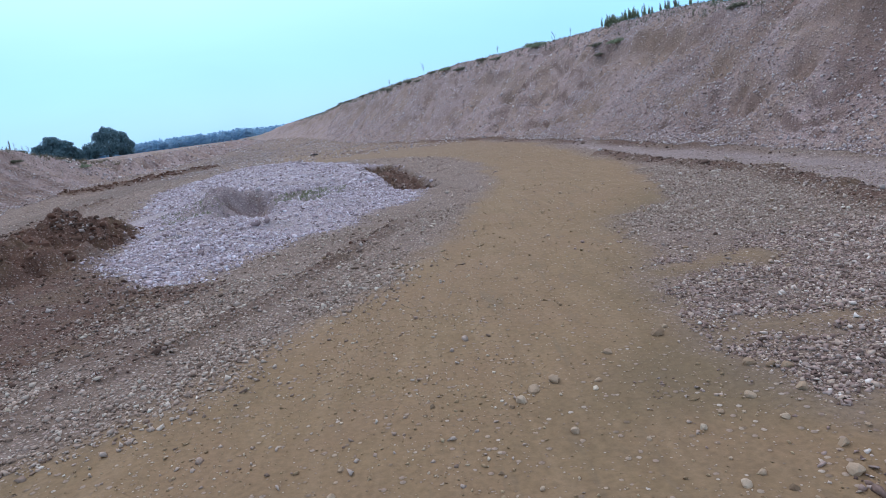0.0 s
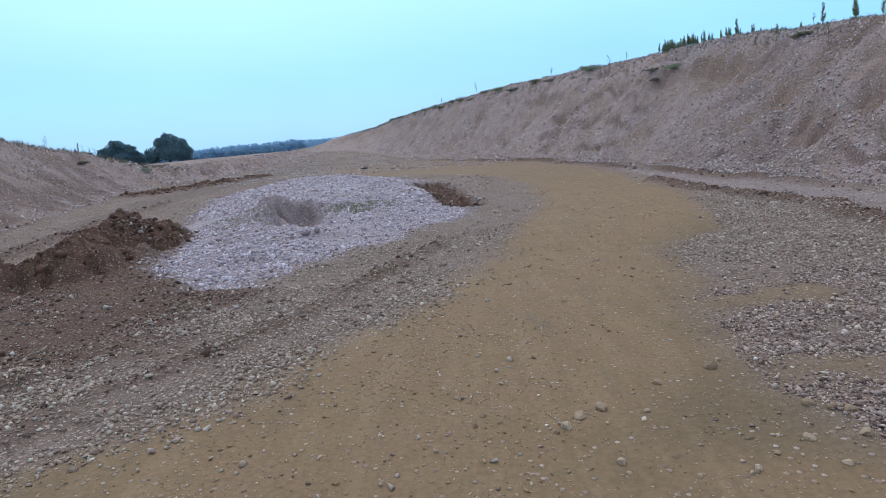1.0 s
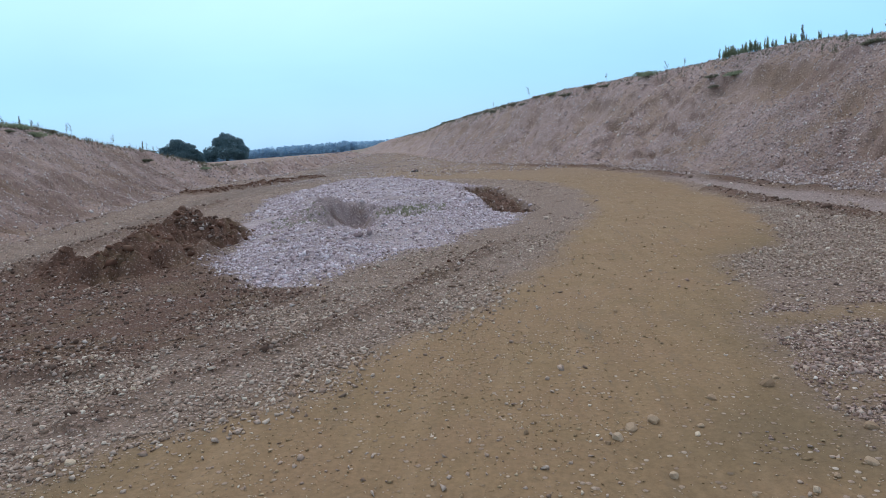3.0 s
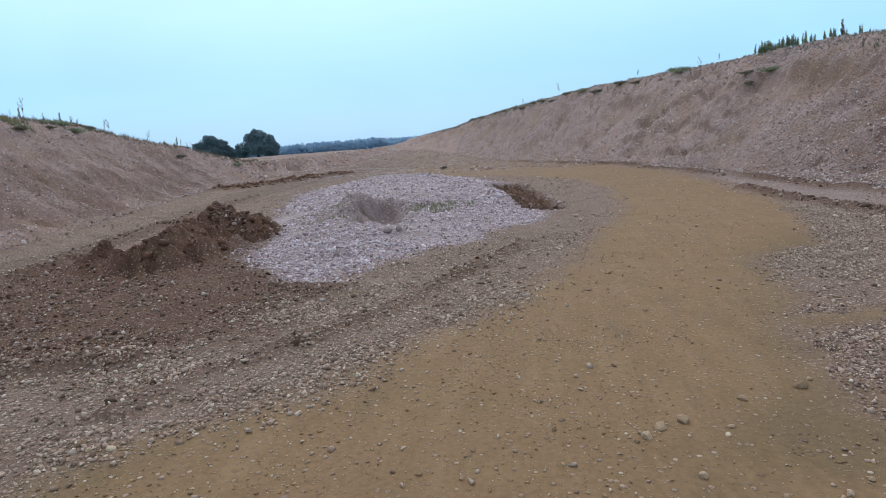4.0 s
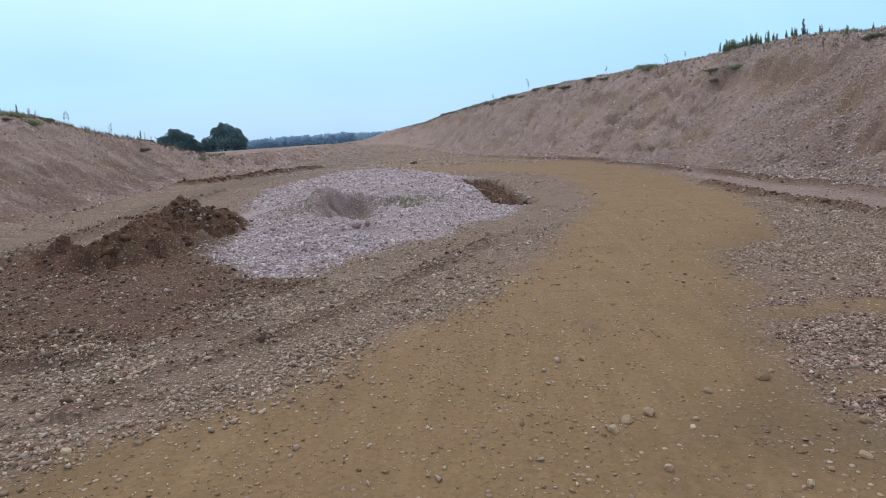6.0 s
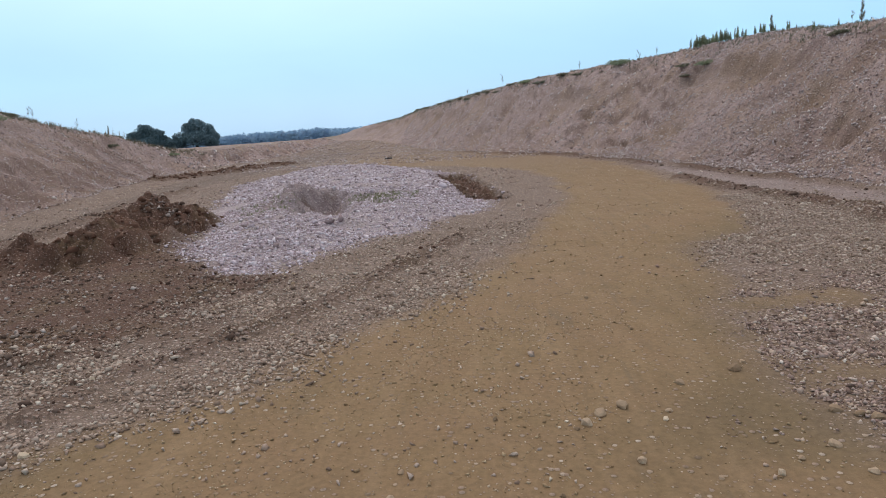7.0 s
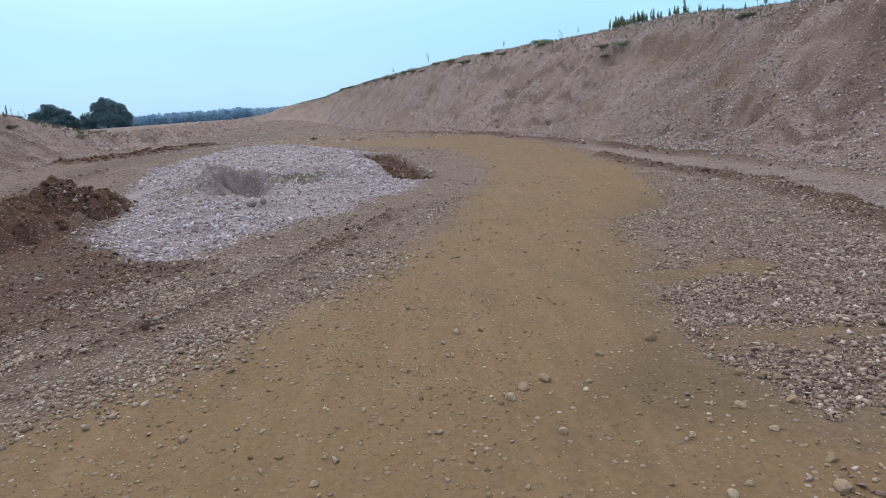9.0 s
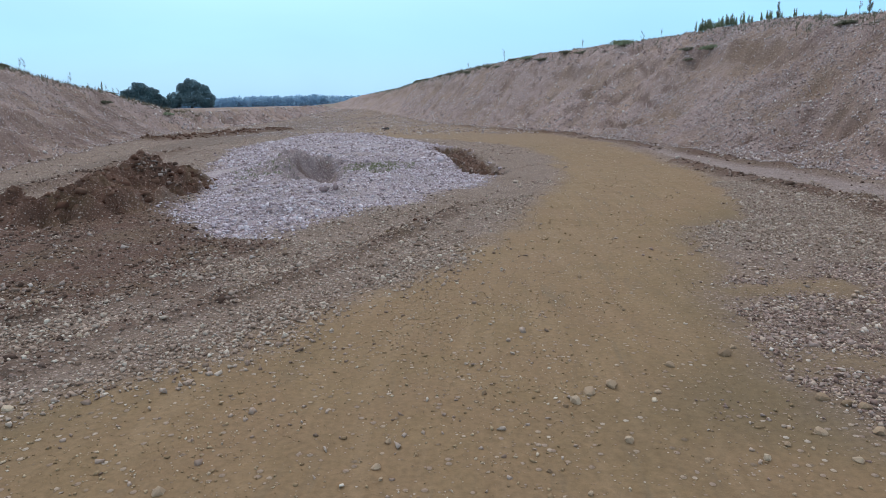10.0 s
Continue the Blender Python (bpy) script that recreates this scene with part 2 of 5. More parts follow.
def height(x, y):
    z = zones(x, y)
    h = 0.05 * fbm(x * 0.35, y * 0.35, 11, 3)
    h += 0.012 * fbm(x * 2.3, y * 2.3, 12, 3) * (1 + 2 * (1 - z["road"]))
    h += 1.15 * smooth(58, 125, y)
    # mound of pale gravel, with a gully dug into it
    h += (0.36 + 0.1 * fbm(x * 0.5, y * 0.5, 14, 3)) * smooth(-0.4, 3.2, z["mound_in"]) * smooth(8, 11, y)
    h += 0.05 * fbm(x * 1.7, y * 1.7, 15, 3) * z["white"]
    rough = fbm(x * 2.2, y * 2.2, 19, 4, 0.6)
    pit = to_segment(x, y, -4.75, 15.8, -3.95, 13.1) + 0.25 * rough
    h -= 0.58 * np.exp(-np.abs(pit / 0.6) ** 3)
    h += (0.24 + 0.3 * rough) * np.exp(-((to_segment(x, y, -5.5, 16.4, -5.05, 14.6) + 0.15 * rough) / 0.45) ** 4)
    h -= 0.18 * np.exp(-(((x + 3.2) / 0.9) ** 2 + ((y - 15.2) / 1.3) ** 2))
    h += 0.16 * (0.3 - np.abs(fbm(x * 0.9, y * 0.9, 20, 4, 0.6))) * smooth(0.3, 1.2, z["mound_in"])
    # dug edge at the road side of the mound
    h -= 0.42 * z["notch"] * (0.75 + 1.3 * fbm(x * 1.8, y * 1.8, 18, 4, 0.65))
    # heap of brown soil, broken into lumps
    d = z["heap_d"] + 0.25 * fbm(x * 1.3, y * 1.3, 25, 3)
    h += (0.34 + 0.22 * smooth(9.6, 11.6, y) + 0.16 * fbm(x * 0.9, y * 0.9, 21, 3)) * np.exp(-np.abs(d / 0.92) ** 2.6)
    on = z["heap"] > 0.01
    if on.any():
        wx, wy = x[on] + 0.12 * fbm(x[on] * 3, y[on] * 3, 29), y[on] + 0.12 * fbm(x[on] * 3, y[on] * 3, 30)
        big, bd = cells(wx * 2.3, wy * 2.3, 23)
        small, sd = cells(wx * 6.0, wy * 6.0, 27)
        h[on] += z["heap"][on] * (0.15 * big - 0.26 * bd + 0.07 * small - 0.09 * sd + 0.14)
    # wheel ruts in the track
    tr = beside(TRACK_OUT, x, y)
    h -= 0.07 * z["track"] * (np.exp(-((tr - 0.9) / 0.3) ** 2) + np.exp(-((tr - 2.3) / 0.3) ** 2)) * (0.6 + 0.6 * fbm(x * 0.4, y * 0.4, 27))
    # small windrows left by the grader
    h += 0.12 * np.exp(-(beside(TRACK_IN, x, y) / 0.3) ** 2) * smooth(4, 6, y) * smooth(26, 20, y)
    h += 0.28 * z["strip"] * (0.6 + 0.6 * fbm(x * 0.8, y * 0.8, 26))
    h += 0.1 * z["berm"] * (1 + 0.7 * fbm(x * 3, y * 3, 24))
    # banks
    for d, crest, slope, seed, amp in ((z["bank_r"], CREST_R, 0.92, 41, 1.0), (z["bank_l"], CREST_L, 0.62, 51, 0.8)):
        top = line(crest, y)
        dd = np.maximum(d, 0)
        n1 = fbm(x * 0.22, y * 0.22, seed, 3)
        rills = fbm(y * 0.9 + 0.25 * x, x * 0.3, seed + 3, 3)
        raw = slope * dd
        frac = np.clip(raw / np.maximum(top, 0.3), 0, 1)
        # scree apron below, steeper scarp towards the top
        shape = frac + 0.07 * np.sin(2 * math.pi * frac) * -1.0 * (0.6 + 0.4 * n1)
        drop = scarp(frac, x, y, seed)[0]
        body = top * np.clip(shape - 0.09 * drop, 0, 1)
        face = smooth(0.0, 0.2, frac) * smooth(1.0, 0.86, frac)
        broken = 0.13 * n1 + 0.03 * rills + 0.10 * fbm(x * 0.9, y * 0.9, seed + 5, 3)
        broken += 0.13 * fbm(x * 2.4, y * 2.4, seed + 15, 4, 0.62) + 0.11 * (0.3 - np.abs(fbm(x * 1.3, y * 1.3, seed + 17, 4, 0.6)))
        broken += 0.24 * ledges(x, y, raw, seed)[0] - 0.2 * slides(x, y, frac, seed)
        broken += 0.06 * fbm(x * 7, y * 7, seed + 19, 3, 0.7)
        body += amp * broken * face
        if seed == 51:
            body -= 3.2 * np.maximum(0.2 - washes(x, y), 0) * smooth(45, 58, y) * smooth(0.05, 0.5, frac)
        over = np.maximum(raw - top, 0)
        body += 0.10 * fbm(x * 0.6, y * 0.6, seed + 7, 4) * smooth(0.9, 1.0, frac)
        body = body * np.where(over > 0, np.exp(-over / 160), 1.0)
        body -= dents(x, y) * smooth(0.03, 0.15, frac)
        h = np.where(d > 0, np.maximum(h, h * (1 - frac) + body), h)
        # windrow of spilled stones along the foot
        h += 0.17 * np.exp(-((d + 0.25) / 0.35) ** 2) * (0.6 + 0.6 * fbm(x * 0.8, y * 0.8, seed + 9))
    return h


# ---- materials ----
def material(name):
    m = bpy.data.materials.new(name)
    m.use_nodes = True
    nt = m.node_tree
    bsdf = nt.nodes["Principled BSDF"]
    return m, nt, bsdf


def add(nt, kind, **props):
    n = nt.nodes.new(kind)
    for k, v in props.items():
        if k in n.inputs:
            n.inputs[k].default_value = v
    return n


def mix_rgb(nt, fac, a, b, blend="MIX"):
    n = nt.nodes.new("ShaderNodeMix")
    n.data_type = "RGBA"
    n.blend_type = blend
    for key, v in (("Factor", fac), ("A", a), ("B", b)):
        if isinstance(v, bpy.types.NodeSocket):
            nt.links.new(v, n.inputs[key])
        else:
            n.inputs[key].default_value = v if key == "Factor" else (*v, 1.0)
    return n.outputs["Result"]


def calc(nt, op, a, b=0.0, clamp=False):
    n = nt.nodes.new("ShaderNodeMath")
    n.operation = op
    n.use_clamp = clamp
    for i, v in enumerate((a, b)):
        if isinstance(v, bpy.types.NodeSocket):
            nt.links.new(v, n.inputs[i])
        else:
            n.inputs[i].default_value = v
    return n.outputs[0]


def ramp(nt, fac, stops):
    n = nt.nodes.new("ShaderNodeValToRGB")
    while len(n.color_ramp.elements) < len(stops):
        n.color_ramp.elements.new(0.5)
    for e, (p, c) in zip(n.color_ramp.elements, stops):
        e.position, e.color = p, (*c, 1.0)
    nt.links.new(fac, n.inputs["Fac"])
    return n.outputs["Color"]


def spot(nt, coord, scale, detail=4.0, rough=0.55, dist=0.0):
    n = add(nt, "ShaderNodeTexNoise", Scale=scale, Detail=detail, Roughness=rough, Distortion=dist)
    nt.links.new(coord, n.inputs["Vector"])
    return n.outputs["Fac"]


STONE_TONES = ((0.0, (0.13, 0.088, 0.072)), (0.16, (0.27, 0.186, 0.155)), (0.34, (0.43, 0.318, 0.272)), (0.48, (0.33, 0.236, 0.20)),
               (0.64, (0.41, 0.325, 0.29)), (0.78, (0.48, 0.36, 0.275)), (0.92, (0.58, 0.47, 0.40)), (1.0, (0.74, 0.66, 0.59)))


def earth_material():
    """Bare ground: packed tan dirt, pale gravel, brown soil, bank earth, mixed by where each was dumped."""
    m, nt, bsdf = material("quarry_ground")
    geo = nt.nodes.new("ShaderNodeNewGeometry").outputs["Position"]
    za = nt.nodes.new("ShaderNodeAttribute")
    za.attribute_name = "zone"
    zb = nt.nodes.new("ShaderNodeAttribute")
    zb.attribute_name = "cover"
    sa = nt.nodes.new("ShaderNodeSeparateColor")
    sb = nt.nodes.new("ShaderNodeSeparateColor")
    nt.links.new(za.outputs["Color"], sa.inputs[0])
    nt.links.new(zb.outputs["Color"], sb.inputs[0])
    road, white, soil = sa.outputs[0], sa.outputs[1], sa.outputs[2]
    bank, track, green = sb.outputs[0], sb.outputs[1], sb.outputs[2]
    big, mid, fine = spot(nt, geo, 0.45, 5), spot(nt, geo, 3.2, 5), spot(nt, geo, 26, 5, 0.65)
    grit = spot(nt, geo, 130, 3, 0.7)
    # pebbles pressed into the surface
    vor = add(nt, "ShaderNodeTexVoronoi", Scale=23.0, Randomness=1.0)
    nt.links.new(geo, vor.inputs["Vector"])
    vor2 = add(nt, "ShaderNodeTexVoronoi", Scale=52.0, Randomness=1.0)
    nt.links.new(geo, vor2.inputs["Vector"])
    sc = nt.nodes.new("ShaderNodeSeparateColor")
    nt.links.new(vor.outputs["Color"], sc.inputs[0])
    sc2 = nt.nodes.new("ShaderNodeSeparateColor")
    nt.links.new(vor2.outputs["Color"], sc2.inputs[0])
    peb_col = ramp(nt, sc.outputs[0], STONE_TONES)
    peb_col2 = ramp(nt, sc2.outputs[0], STONE_TONES)
    round1 = calc(nt, "SUBTRACT", 1.0, calc(nt, "MULTIPLY", vor.outputs["Distance"], 1.9), True)
    round2 = calc(nt, "SUBTRACT", 1.0, calc(nt, "MULTIPLY", vor2.outputs["Distance"], 1.9), True)
    vor3 = add(nt, "ShaderNodeTexVoronoi", Scale=9.5, Randomness=1.0)
    nt.links.new(geo, vor3.inputs["Vector"])
    sc3 = nt.nodes.new("ShaderNodeSeparateColor")
    nt.links.new(vor3.outputs["Color"], sc3.inputs[0])
    peb_col3 = ramp(nt, sc3.outputs[0], STONE_TONES)
    round3 = calc(nt, "SUBTRACT", 1.0, calc(nt, "MULTIPLY", vor3.outputs["Distance"], 1.9), True)
    # wheel marks drawn out along the road
    mapn = nt.nodes.new("ShaderNodeMapping")
    mapn.inputs["Scale"].default_value = (3.4, 0.42, 1.0)
    mapn.inputs["Rotation"].default_value = (0, 0, radians(-6))
    nt.links.new(geo, mapn.inputs["Vector"])
    streak = spot(nt, mapn.outputs["Vector"], 1.6, 5, 0.6, 0.6)
    patchy = spot(nt, geo, 1.15, 6, 0.62, 0.4)
    # ground colours
    tan = mix_rgb(nt, mid, (0.194, 0.128, 0.067), (0.292, 0.194, 0.102))
    tan = mix_rgb(nt, ramp(nt, patchy, ((0.40, (0, 0, 0)), (0.62, (0.75, 0.75, 0.75)))), tan, (0.255, 0.163, 0.091))
    tan = mix_rgb(nt, ramp(nt, streak, ((0.50, (0, 0, 0)), (0.70, (0.42, 0.42, 0.42)))), tan, (0.33, 0.225, 0.132))
    tan = mix_rgb(nt, ramp(nt, streak, ((0.28, (0.5, 0.5, 0.5)), (0.42, (0, 0, 0)))), tan, (0.165, 0.126, 0.085))
    olive_tan = mix_rgb(nt, patchy, (0.145, 0.102, 0.055), (0.20, 0.143, 0.080))
    tan = mix_rgb(nt, calc(nt, "MULTIPLY", za.outputs["Alpha"], 0.9), tan, olive_tan)
    gravel = mix_rgb(nt, mid, (0.168, 0.119, 0.090), (0.288, 0.213, 0.168))
    gravel = mix_rgb(nt, ramp(nt, patchy, ((0.42, (0, 0, 0)), (0.6, (0.6, 0.6, 0.6)))), gravel, (0.20, 0.139, 0.10))
    pale = mix_rgb(nt, mid, (0.33, 0.265, 0.275), (0.49, 0.41, 0.43))
    pale = mix_rgb(nt, ramp(nt, patchy, ((0.50, (0, 0, 0)), (0.68, (0.6, 0.6, 0.6)))), pale, (0.27, 0.215, 0.18))
    brown = mix_rgb(nt, mid, (0.066, 0.034, 0.023), (0.165, 0.088, 0.060))
    brown = mix_rgb(nt, ramp(nt, patchy, ((0.48, (0, 0, 0)), (0.64, (0.7, 0.7, 0.7)))), brown, (0.135, 0.088, 0.050))
    slope = mix_rgb(nt, mid, (0.285, 0.196, 0.176), (0.455, 0.343, 0.325))
    slope = mix_rgb(nt, ramp(nt, big, ((0.46, (0, 0, 0)), (0.62, (0.85, 0.85, 0.85)))), slope, (0.31, 0.212, 0.16))
    slope = mix_rgb(nt, ramp(nt, patchy, ((0.32, (0.7, 0.7, 0.7)), (0.44, (0, 0, 0)))), slope, (0.165, 0.112, 0.085))
    col = mix_rgb(nt, bank, gravel, slope)
    col = mix_rgb(nt, track, col, mix_rgb(nt, mid, (0.142, 0.101, 0.078), (0.215, 0.157, 0.124)))
    col = mix_rgb(nt, road, col, tan)
    col = mix_rgb(nt, white, col, pale)
    col = mix_rgb(nt, soil, col, brown)
    col = mix_rgb(nt, calc(nt, "MULTIPLY", green, mid), col, (0.13, 0.135, 0.075))
    # pebble cover: thick on gravel, thin on the packed road and on soil, broken up in patches
    cover = calc(nt, "SUBTRACT", calc(nt, "ADD", 0.62, calc(nt, "MULTIPLY", mid, 0.5)), calc(nt, "MULTIPLY", road, 0.74))
    cover = calc(nt, "SUBTRACT", cover, calc(nt, "MULTIPLY", soil, 0.42))
    cover = calc(nt, "SUBTRACT", cover, calc(nt, "MULTIPLY", track, 0.5))
    cover = calc(nt, "SUBTRACT", cover, calc(nt, "MULTIPLY", green, 0.3), True)
    has1 = calc(nt, "LESS_THAN", sc.outputs[1], cover)
    has2 = calc(nt, "LESS_THAN", sc2.outputs[1], calc(nt, "MULTIPLY", cover, 0.8))
    coarse = calc(nt, "MAXIMUM", bank, calc(nt, "MULTIPLY", white, 0.8))
    has3 = calc(nt, "LESS_THAN", sc3.outputs[1], calc(nt, "MULTIPLY", calc(nt, "MULTIPLY", cover, 0.62), coarse))
    edge1 = calc(nt, "MULTIPLY", has1, calc(nt, "GREATER_THAN", round1, 0.34))
    edge2 = calc(nt, "MULTIPLY", has2, calc(nt, "GREATER_THAN", round2, 0.38))
    edge3 = calc(nt, "MULTIPLY", has3, calc(nt, "GREATER_THAN", round3, 0.42))
    whiten = calc(nt, "MULTIPLY", white, 0.55)
    dusk = calc(nt, "MULTIPLY", soil, 0.55)
    tint = calc(nt, "MULTIPLY", road, 0.45)
    for edge, pc, amount in ((edge2, peb_col2, 0.8), (edge1, peb_col, 0.85), (edge3, peb_col3, 0.85)):
        pc = mix_rgb(nt, whiten, pc, (0.62, 0.565, 0.57))
        pc = mix_rgb(nt, dusk, pc, (0.19, 0.13, 0.105))
        pc = mix_rgb(nt, tint, pc, (0.33, 0.245, 0.155))
        col = mix_rgb(nt, calc(nt, "MULTIPLY", edge, amount), col, pc)
    speck = ramp(nt, fine, ((0.3, (0.55, 0.55, 0.55)), (0.7, (1.38, 1.38, 1.38))))
    col = mix_rgb(nt, calc(nt, "SUBTRACT", 0.8, calc(nt, "MULTIPLY", road, 0.4)), col, speck, "MULTIPLY")
    nt.links.new(col, bsdf.inputs["Base Color"])
    bsdf.inputs["Roughness"].default_value = 0.93
    bsdf.inputs["Specular IOR Level"].default_value = 0.25
    hgt = calc(nt, "ADD", calc(nt, "MULTIPLY", calc(nt, "MULTIPLY", has1, round1), 0.9),
               calc(nt, "MULTIPLY", calc(nt, "MULTIPLY", has2, round2), 0.4))
    hgt = calc(nt, "ADD", hgt, calc(nt, "MULTIPLY", calc(nt, "MULTIPLY", has3, round3), 2.2))
    hgt = calc(nt, "ADD", hgt, calc(nt, "MULTIPLY", fine, calc(nt, "SUBTRACT", 1.4, calc(nt, "MULTIPLY", road, 1.22))))
    hgt = calc(nt, "ADD", hgt, calc(nt, "MULTIPLY", grit, 0.25))
    bump = add(nt, "ShaderNodeBump", Strength=0.9, Distance=0.022)
    nt.links.new(hgt, bump.inputs["Height"])
    nt.links.new(bump.outputs["Normal"], bsdf.inputs["Normal"])
    return m


def stone_material(name, tones, island=True):
    m, nt, bsdf = material(name)
    if island:
        rnd = nt.nodes.new("ShaderNodeNewGeometry").outputs["Random Per Island"]
    else:
        rnd = nt.nodes.new("ShaderNodeObjectInfo").outputs["Random"]
    geo = nt.nodes.new("ShaderNodeTexCoord").outputs["Object"]
    col = ramp(nt, rnd, tones)
    n = spot(nt, geo, 40, 4, 0.6)
    col = mix_rgb(nt, 0.7, col, ramp(nt, n, ((0.25, (0.7, 0.68, 0.66)), (0.75, (1.2, 1.2, 1.2)))), "MULTIPLY")
    nt.links.new(col, bsdf.inputs["Base Color"])
    bsdf.inputs["Roughness"].default_value = 0.9
    bsdf.inputs["Specular IOR Level"].default_value = 0.12
    bump = add(nt, "ShaderNodeBump", Strength=0.4, Distance=0.004)
    nt.links.new(n, bump.inputs["Height"])
    nt.links.new(bump.outputs["Normal"], bsdf.inputs["Normal"])
    return m


def leaf_material(name, dark, light, rough=0.7):
    m, nt, bsdf = material(name)
    rnd = nt.nodes.new("ShaderNodeNewGeometry").outputs["Random Per Island"]
    geo = nt.nodes.new("ShaderNodeTexCoord").outputs["Object"]
    n = spot(nt, geo, 1.3, 4)
    f = calc(nt, "ADD", calc(nt, "MULTIPLY", rnd, 0.6), calc(nt, "MULTIPLY", n, 0.4))
    col = mix_rgb(nt, f, dark, light)
    nt.links.new(col, bsdf.inputs["Base Color"])
    bsdf.inputs["Roughness"].default_value = rough
    bsdf.inputs["Specular IOR Level"].default_value = 0.2
    thin = nt.nodes.new("ShaderNodeBsdfTranslucent")
    nt.links.new(col, thin.inputs["Color"])
    both = nt.nodes.new("ShaderNodeMixShader")
    both.inputs["Fac"].default_value = 0.45
    nt.links.new(bsdf.outputs["BSDF"], both.inputs[1])
    nt.links.new(thin.outputs["BSDF"], both.inputs[2])
    nt.links.new(both.outputs["Shader"], nt.nodes["Material Output"].inputs["Surface"])
    return m


def plain_material(name, colour, rough=0.5, metal=0.0, scale=30.0, vary=0.25):
    m, nt, bsdf = material(name)
    geo = nt.nodes.new("ShaderNodeTexCoord").outputs["Object"]
    n = spot(nt, geo, scale, 4)
    dk = tuple(c * (1 - vary) for c in colour)
    lt = tuple(min(1, c * (1 + vary)) for c in colour)
    nt.links.new(mix_rgb(nt, n, dk, lt), bsdf.inputs["Base Color"])
    bsdf.inputs["Roughness"].default_value = rough
    bsdf.inputs["Metallic"].default_value = metal
    return m


EARTH = earth_material()
GRAVEL = stone_material("gravel_stone", STONE_TONES)
SCREE_STONE = stone_material("scree_stone", ((0.0, (0.21, 0.145, 0.13)), (0.2, (0.35, 0.262, 0.245)), (0.45, (0.50, 0.40, 0.38)), (0.65, (0.46, 0.395, 0.395)),
                                             (0.85, (0.64, 0.55, 0.525)), (1.0, (0.80, 0.73, 0.70))))
EDGE_STONE = stone_material("dusty_stone", ((0.0, (0.19, 0.132, 0.0987)), (0.25, (0.34, 0.252, 0.199)), (0.5, (0.46, 0.352, 0.282)), (0.7, (0.42, 0.335, 0.282)),
                                            (0.9, (0.53, 0.435, 0.357)), (1.0, (0.7, 0.615, 0.517))))
PALE_TONES = ((0.0, (0.23, 0.172, 0.168)), (0.2, (0.41, 0.325, 0.341)), (0.5, (0.58, 0.483, 0.52)),
              (0.8, (0.68, 0.596, 0.646)), (1.0, (0.8, 0.729, 0.766)))
PALE_GRAVEL = stone_material("pale_gravel_stone", PALE_TONES)
DUSTY_TONES = ((0.0, (0.218, 0.148, 0.0924)), (0.3, (0.333, 0.238, 0.157)), (0.6, (0.426, 0.315, 0.216)), (0.85, (0.478, 0.37, 0.268)), (1.0, (0.645, 0.53, 0.396)))
TURNED = stone_material("turned_up_stone", ((0.0, (0.08, 0.05, 0.038)), (0.45, (0.15, 0.10, 0.078)), (0.7, (0.24, 0.175, 0.145)), (0.9, (0.40, 0.32, 0.28)), (1.0, (0.56, 0.48, 0.44))))
LOOSE = stone_material("loose_stone", DUSTY_TONES, island=False)
CRUMB = stone_material("dirt_crumb", ((0.0, (0.22, 0.15, 0.085)), (0.4, (0.33, 0.235, 0.14)), (0.7, (0.44, 0.33, 0.205)), (0.88, (0.54, 0.43, 0.31)), (1.0, (0.74, 0.65, 0.53))))
CLOD = stone_material("soil_clod", ((0.0, (0.07, 0.033, 0.022)), (0.6, (0.145, 0.076, 0.052)), (1.0, (0.20, 0.12, 0.085))))
# oak green with a milder distance haze mixed into the base colour
HAZED_OAK = leaf_material("hazed_oak_leaves", (0.125, 0.21, 0.25), (0.21, 0.30, 0.33))
# blue haze of the distance is painted into the woodland's leaf colour
HAZED_FOREST = leaf_material("hazed_forest_leaves", (0.28, 0.43, 0.59), (0.35, 0.51, 0.66))
WEED_GREEN = leaf_material("weed_leaves", (0.18, 0.23, 0.15), (0.31, 0.36, 0.235))
WEED_DARK = leaf_material("dark_weed_leaves", (0.13, 0.14, 0.10), (0.22, 0.22, 0.155))
WEED_DRY = leaf_material("dry_weed_stalks", (0.14, 0.12, 0.085), (0.25, 0.215, 0.15))
GRASS = leaf_material("grass_blades", (0.17, 0.19, 0.10), (0.28, 0.28, 0.17))
BARK = plain_material("bark", (0.07, 0.055, 0.045), 0.9)


# ---- the ground: one continuous sheet, cut along the edges of its zones ----
def ring_radii():
    r, out = 0.002, [0.002]
    while r < 3200:
        r += 0.16 if r < 1.6 else max(0.035, 0.0125 * r) if r < 8.5 else 0.0065 * r if r < 48 else 0.011 * r if r < 90 else 0.014 * r if r < 150 else 0.06 * r
        out.append(r)
    return np.array(out)


def bearings():
    front = np.linspace(-64, 52, 681)
    back = np.linspace(52, 296, 123)[1:-1]
    return np.radians(np.concatenate([front, back]))


def mesh_from(name, verts, faces, corner_count):
    """A mesh from arrays of places and of equal-sided faces."""
    me = bpy.data.meshes.new(name)
    me.vertices.add(len(verts))
    me.vertices.foreach_set("co", np.ascontiguousarray(verts, dtype=np.float32).ravel())
    n = len(faces)
    me.loops.add(n * corner_count)
    me.loops.foreach_set("vertex_index", np.ascontiguousarray(faces, dtype=np.int32).ravel())
    me.polygons.add(n)
    me.polygons.foreach_set("loop_start", np.arange(0, n * corner_count, corner_count, dtype=np.int32))
    me.update(calc_edges=True)
    return me


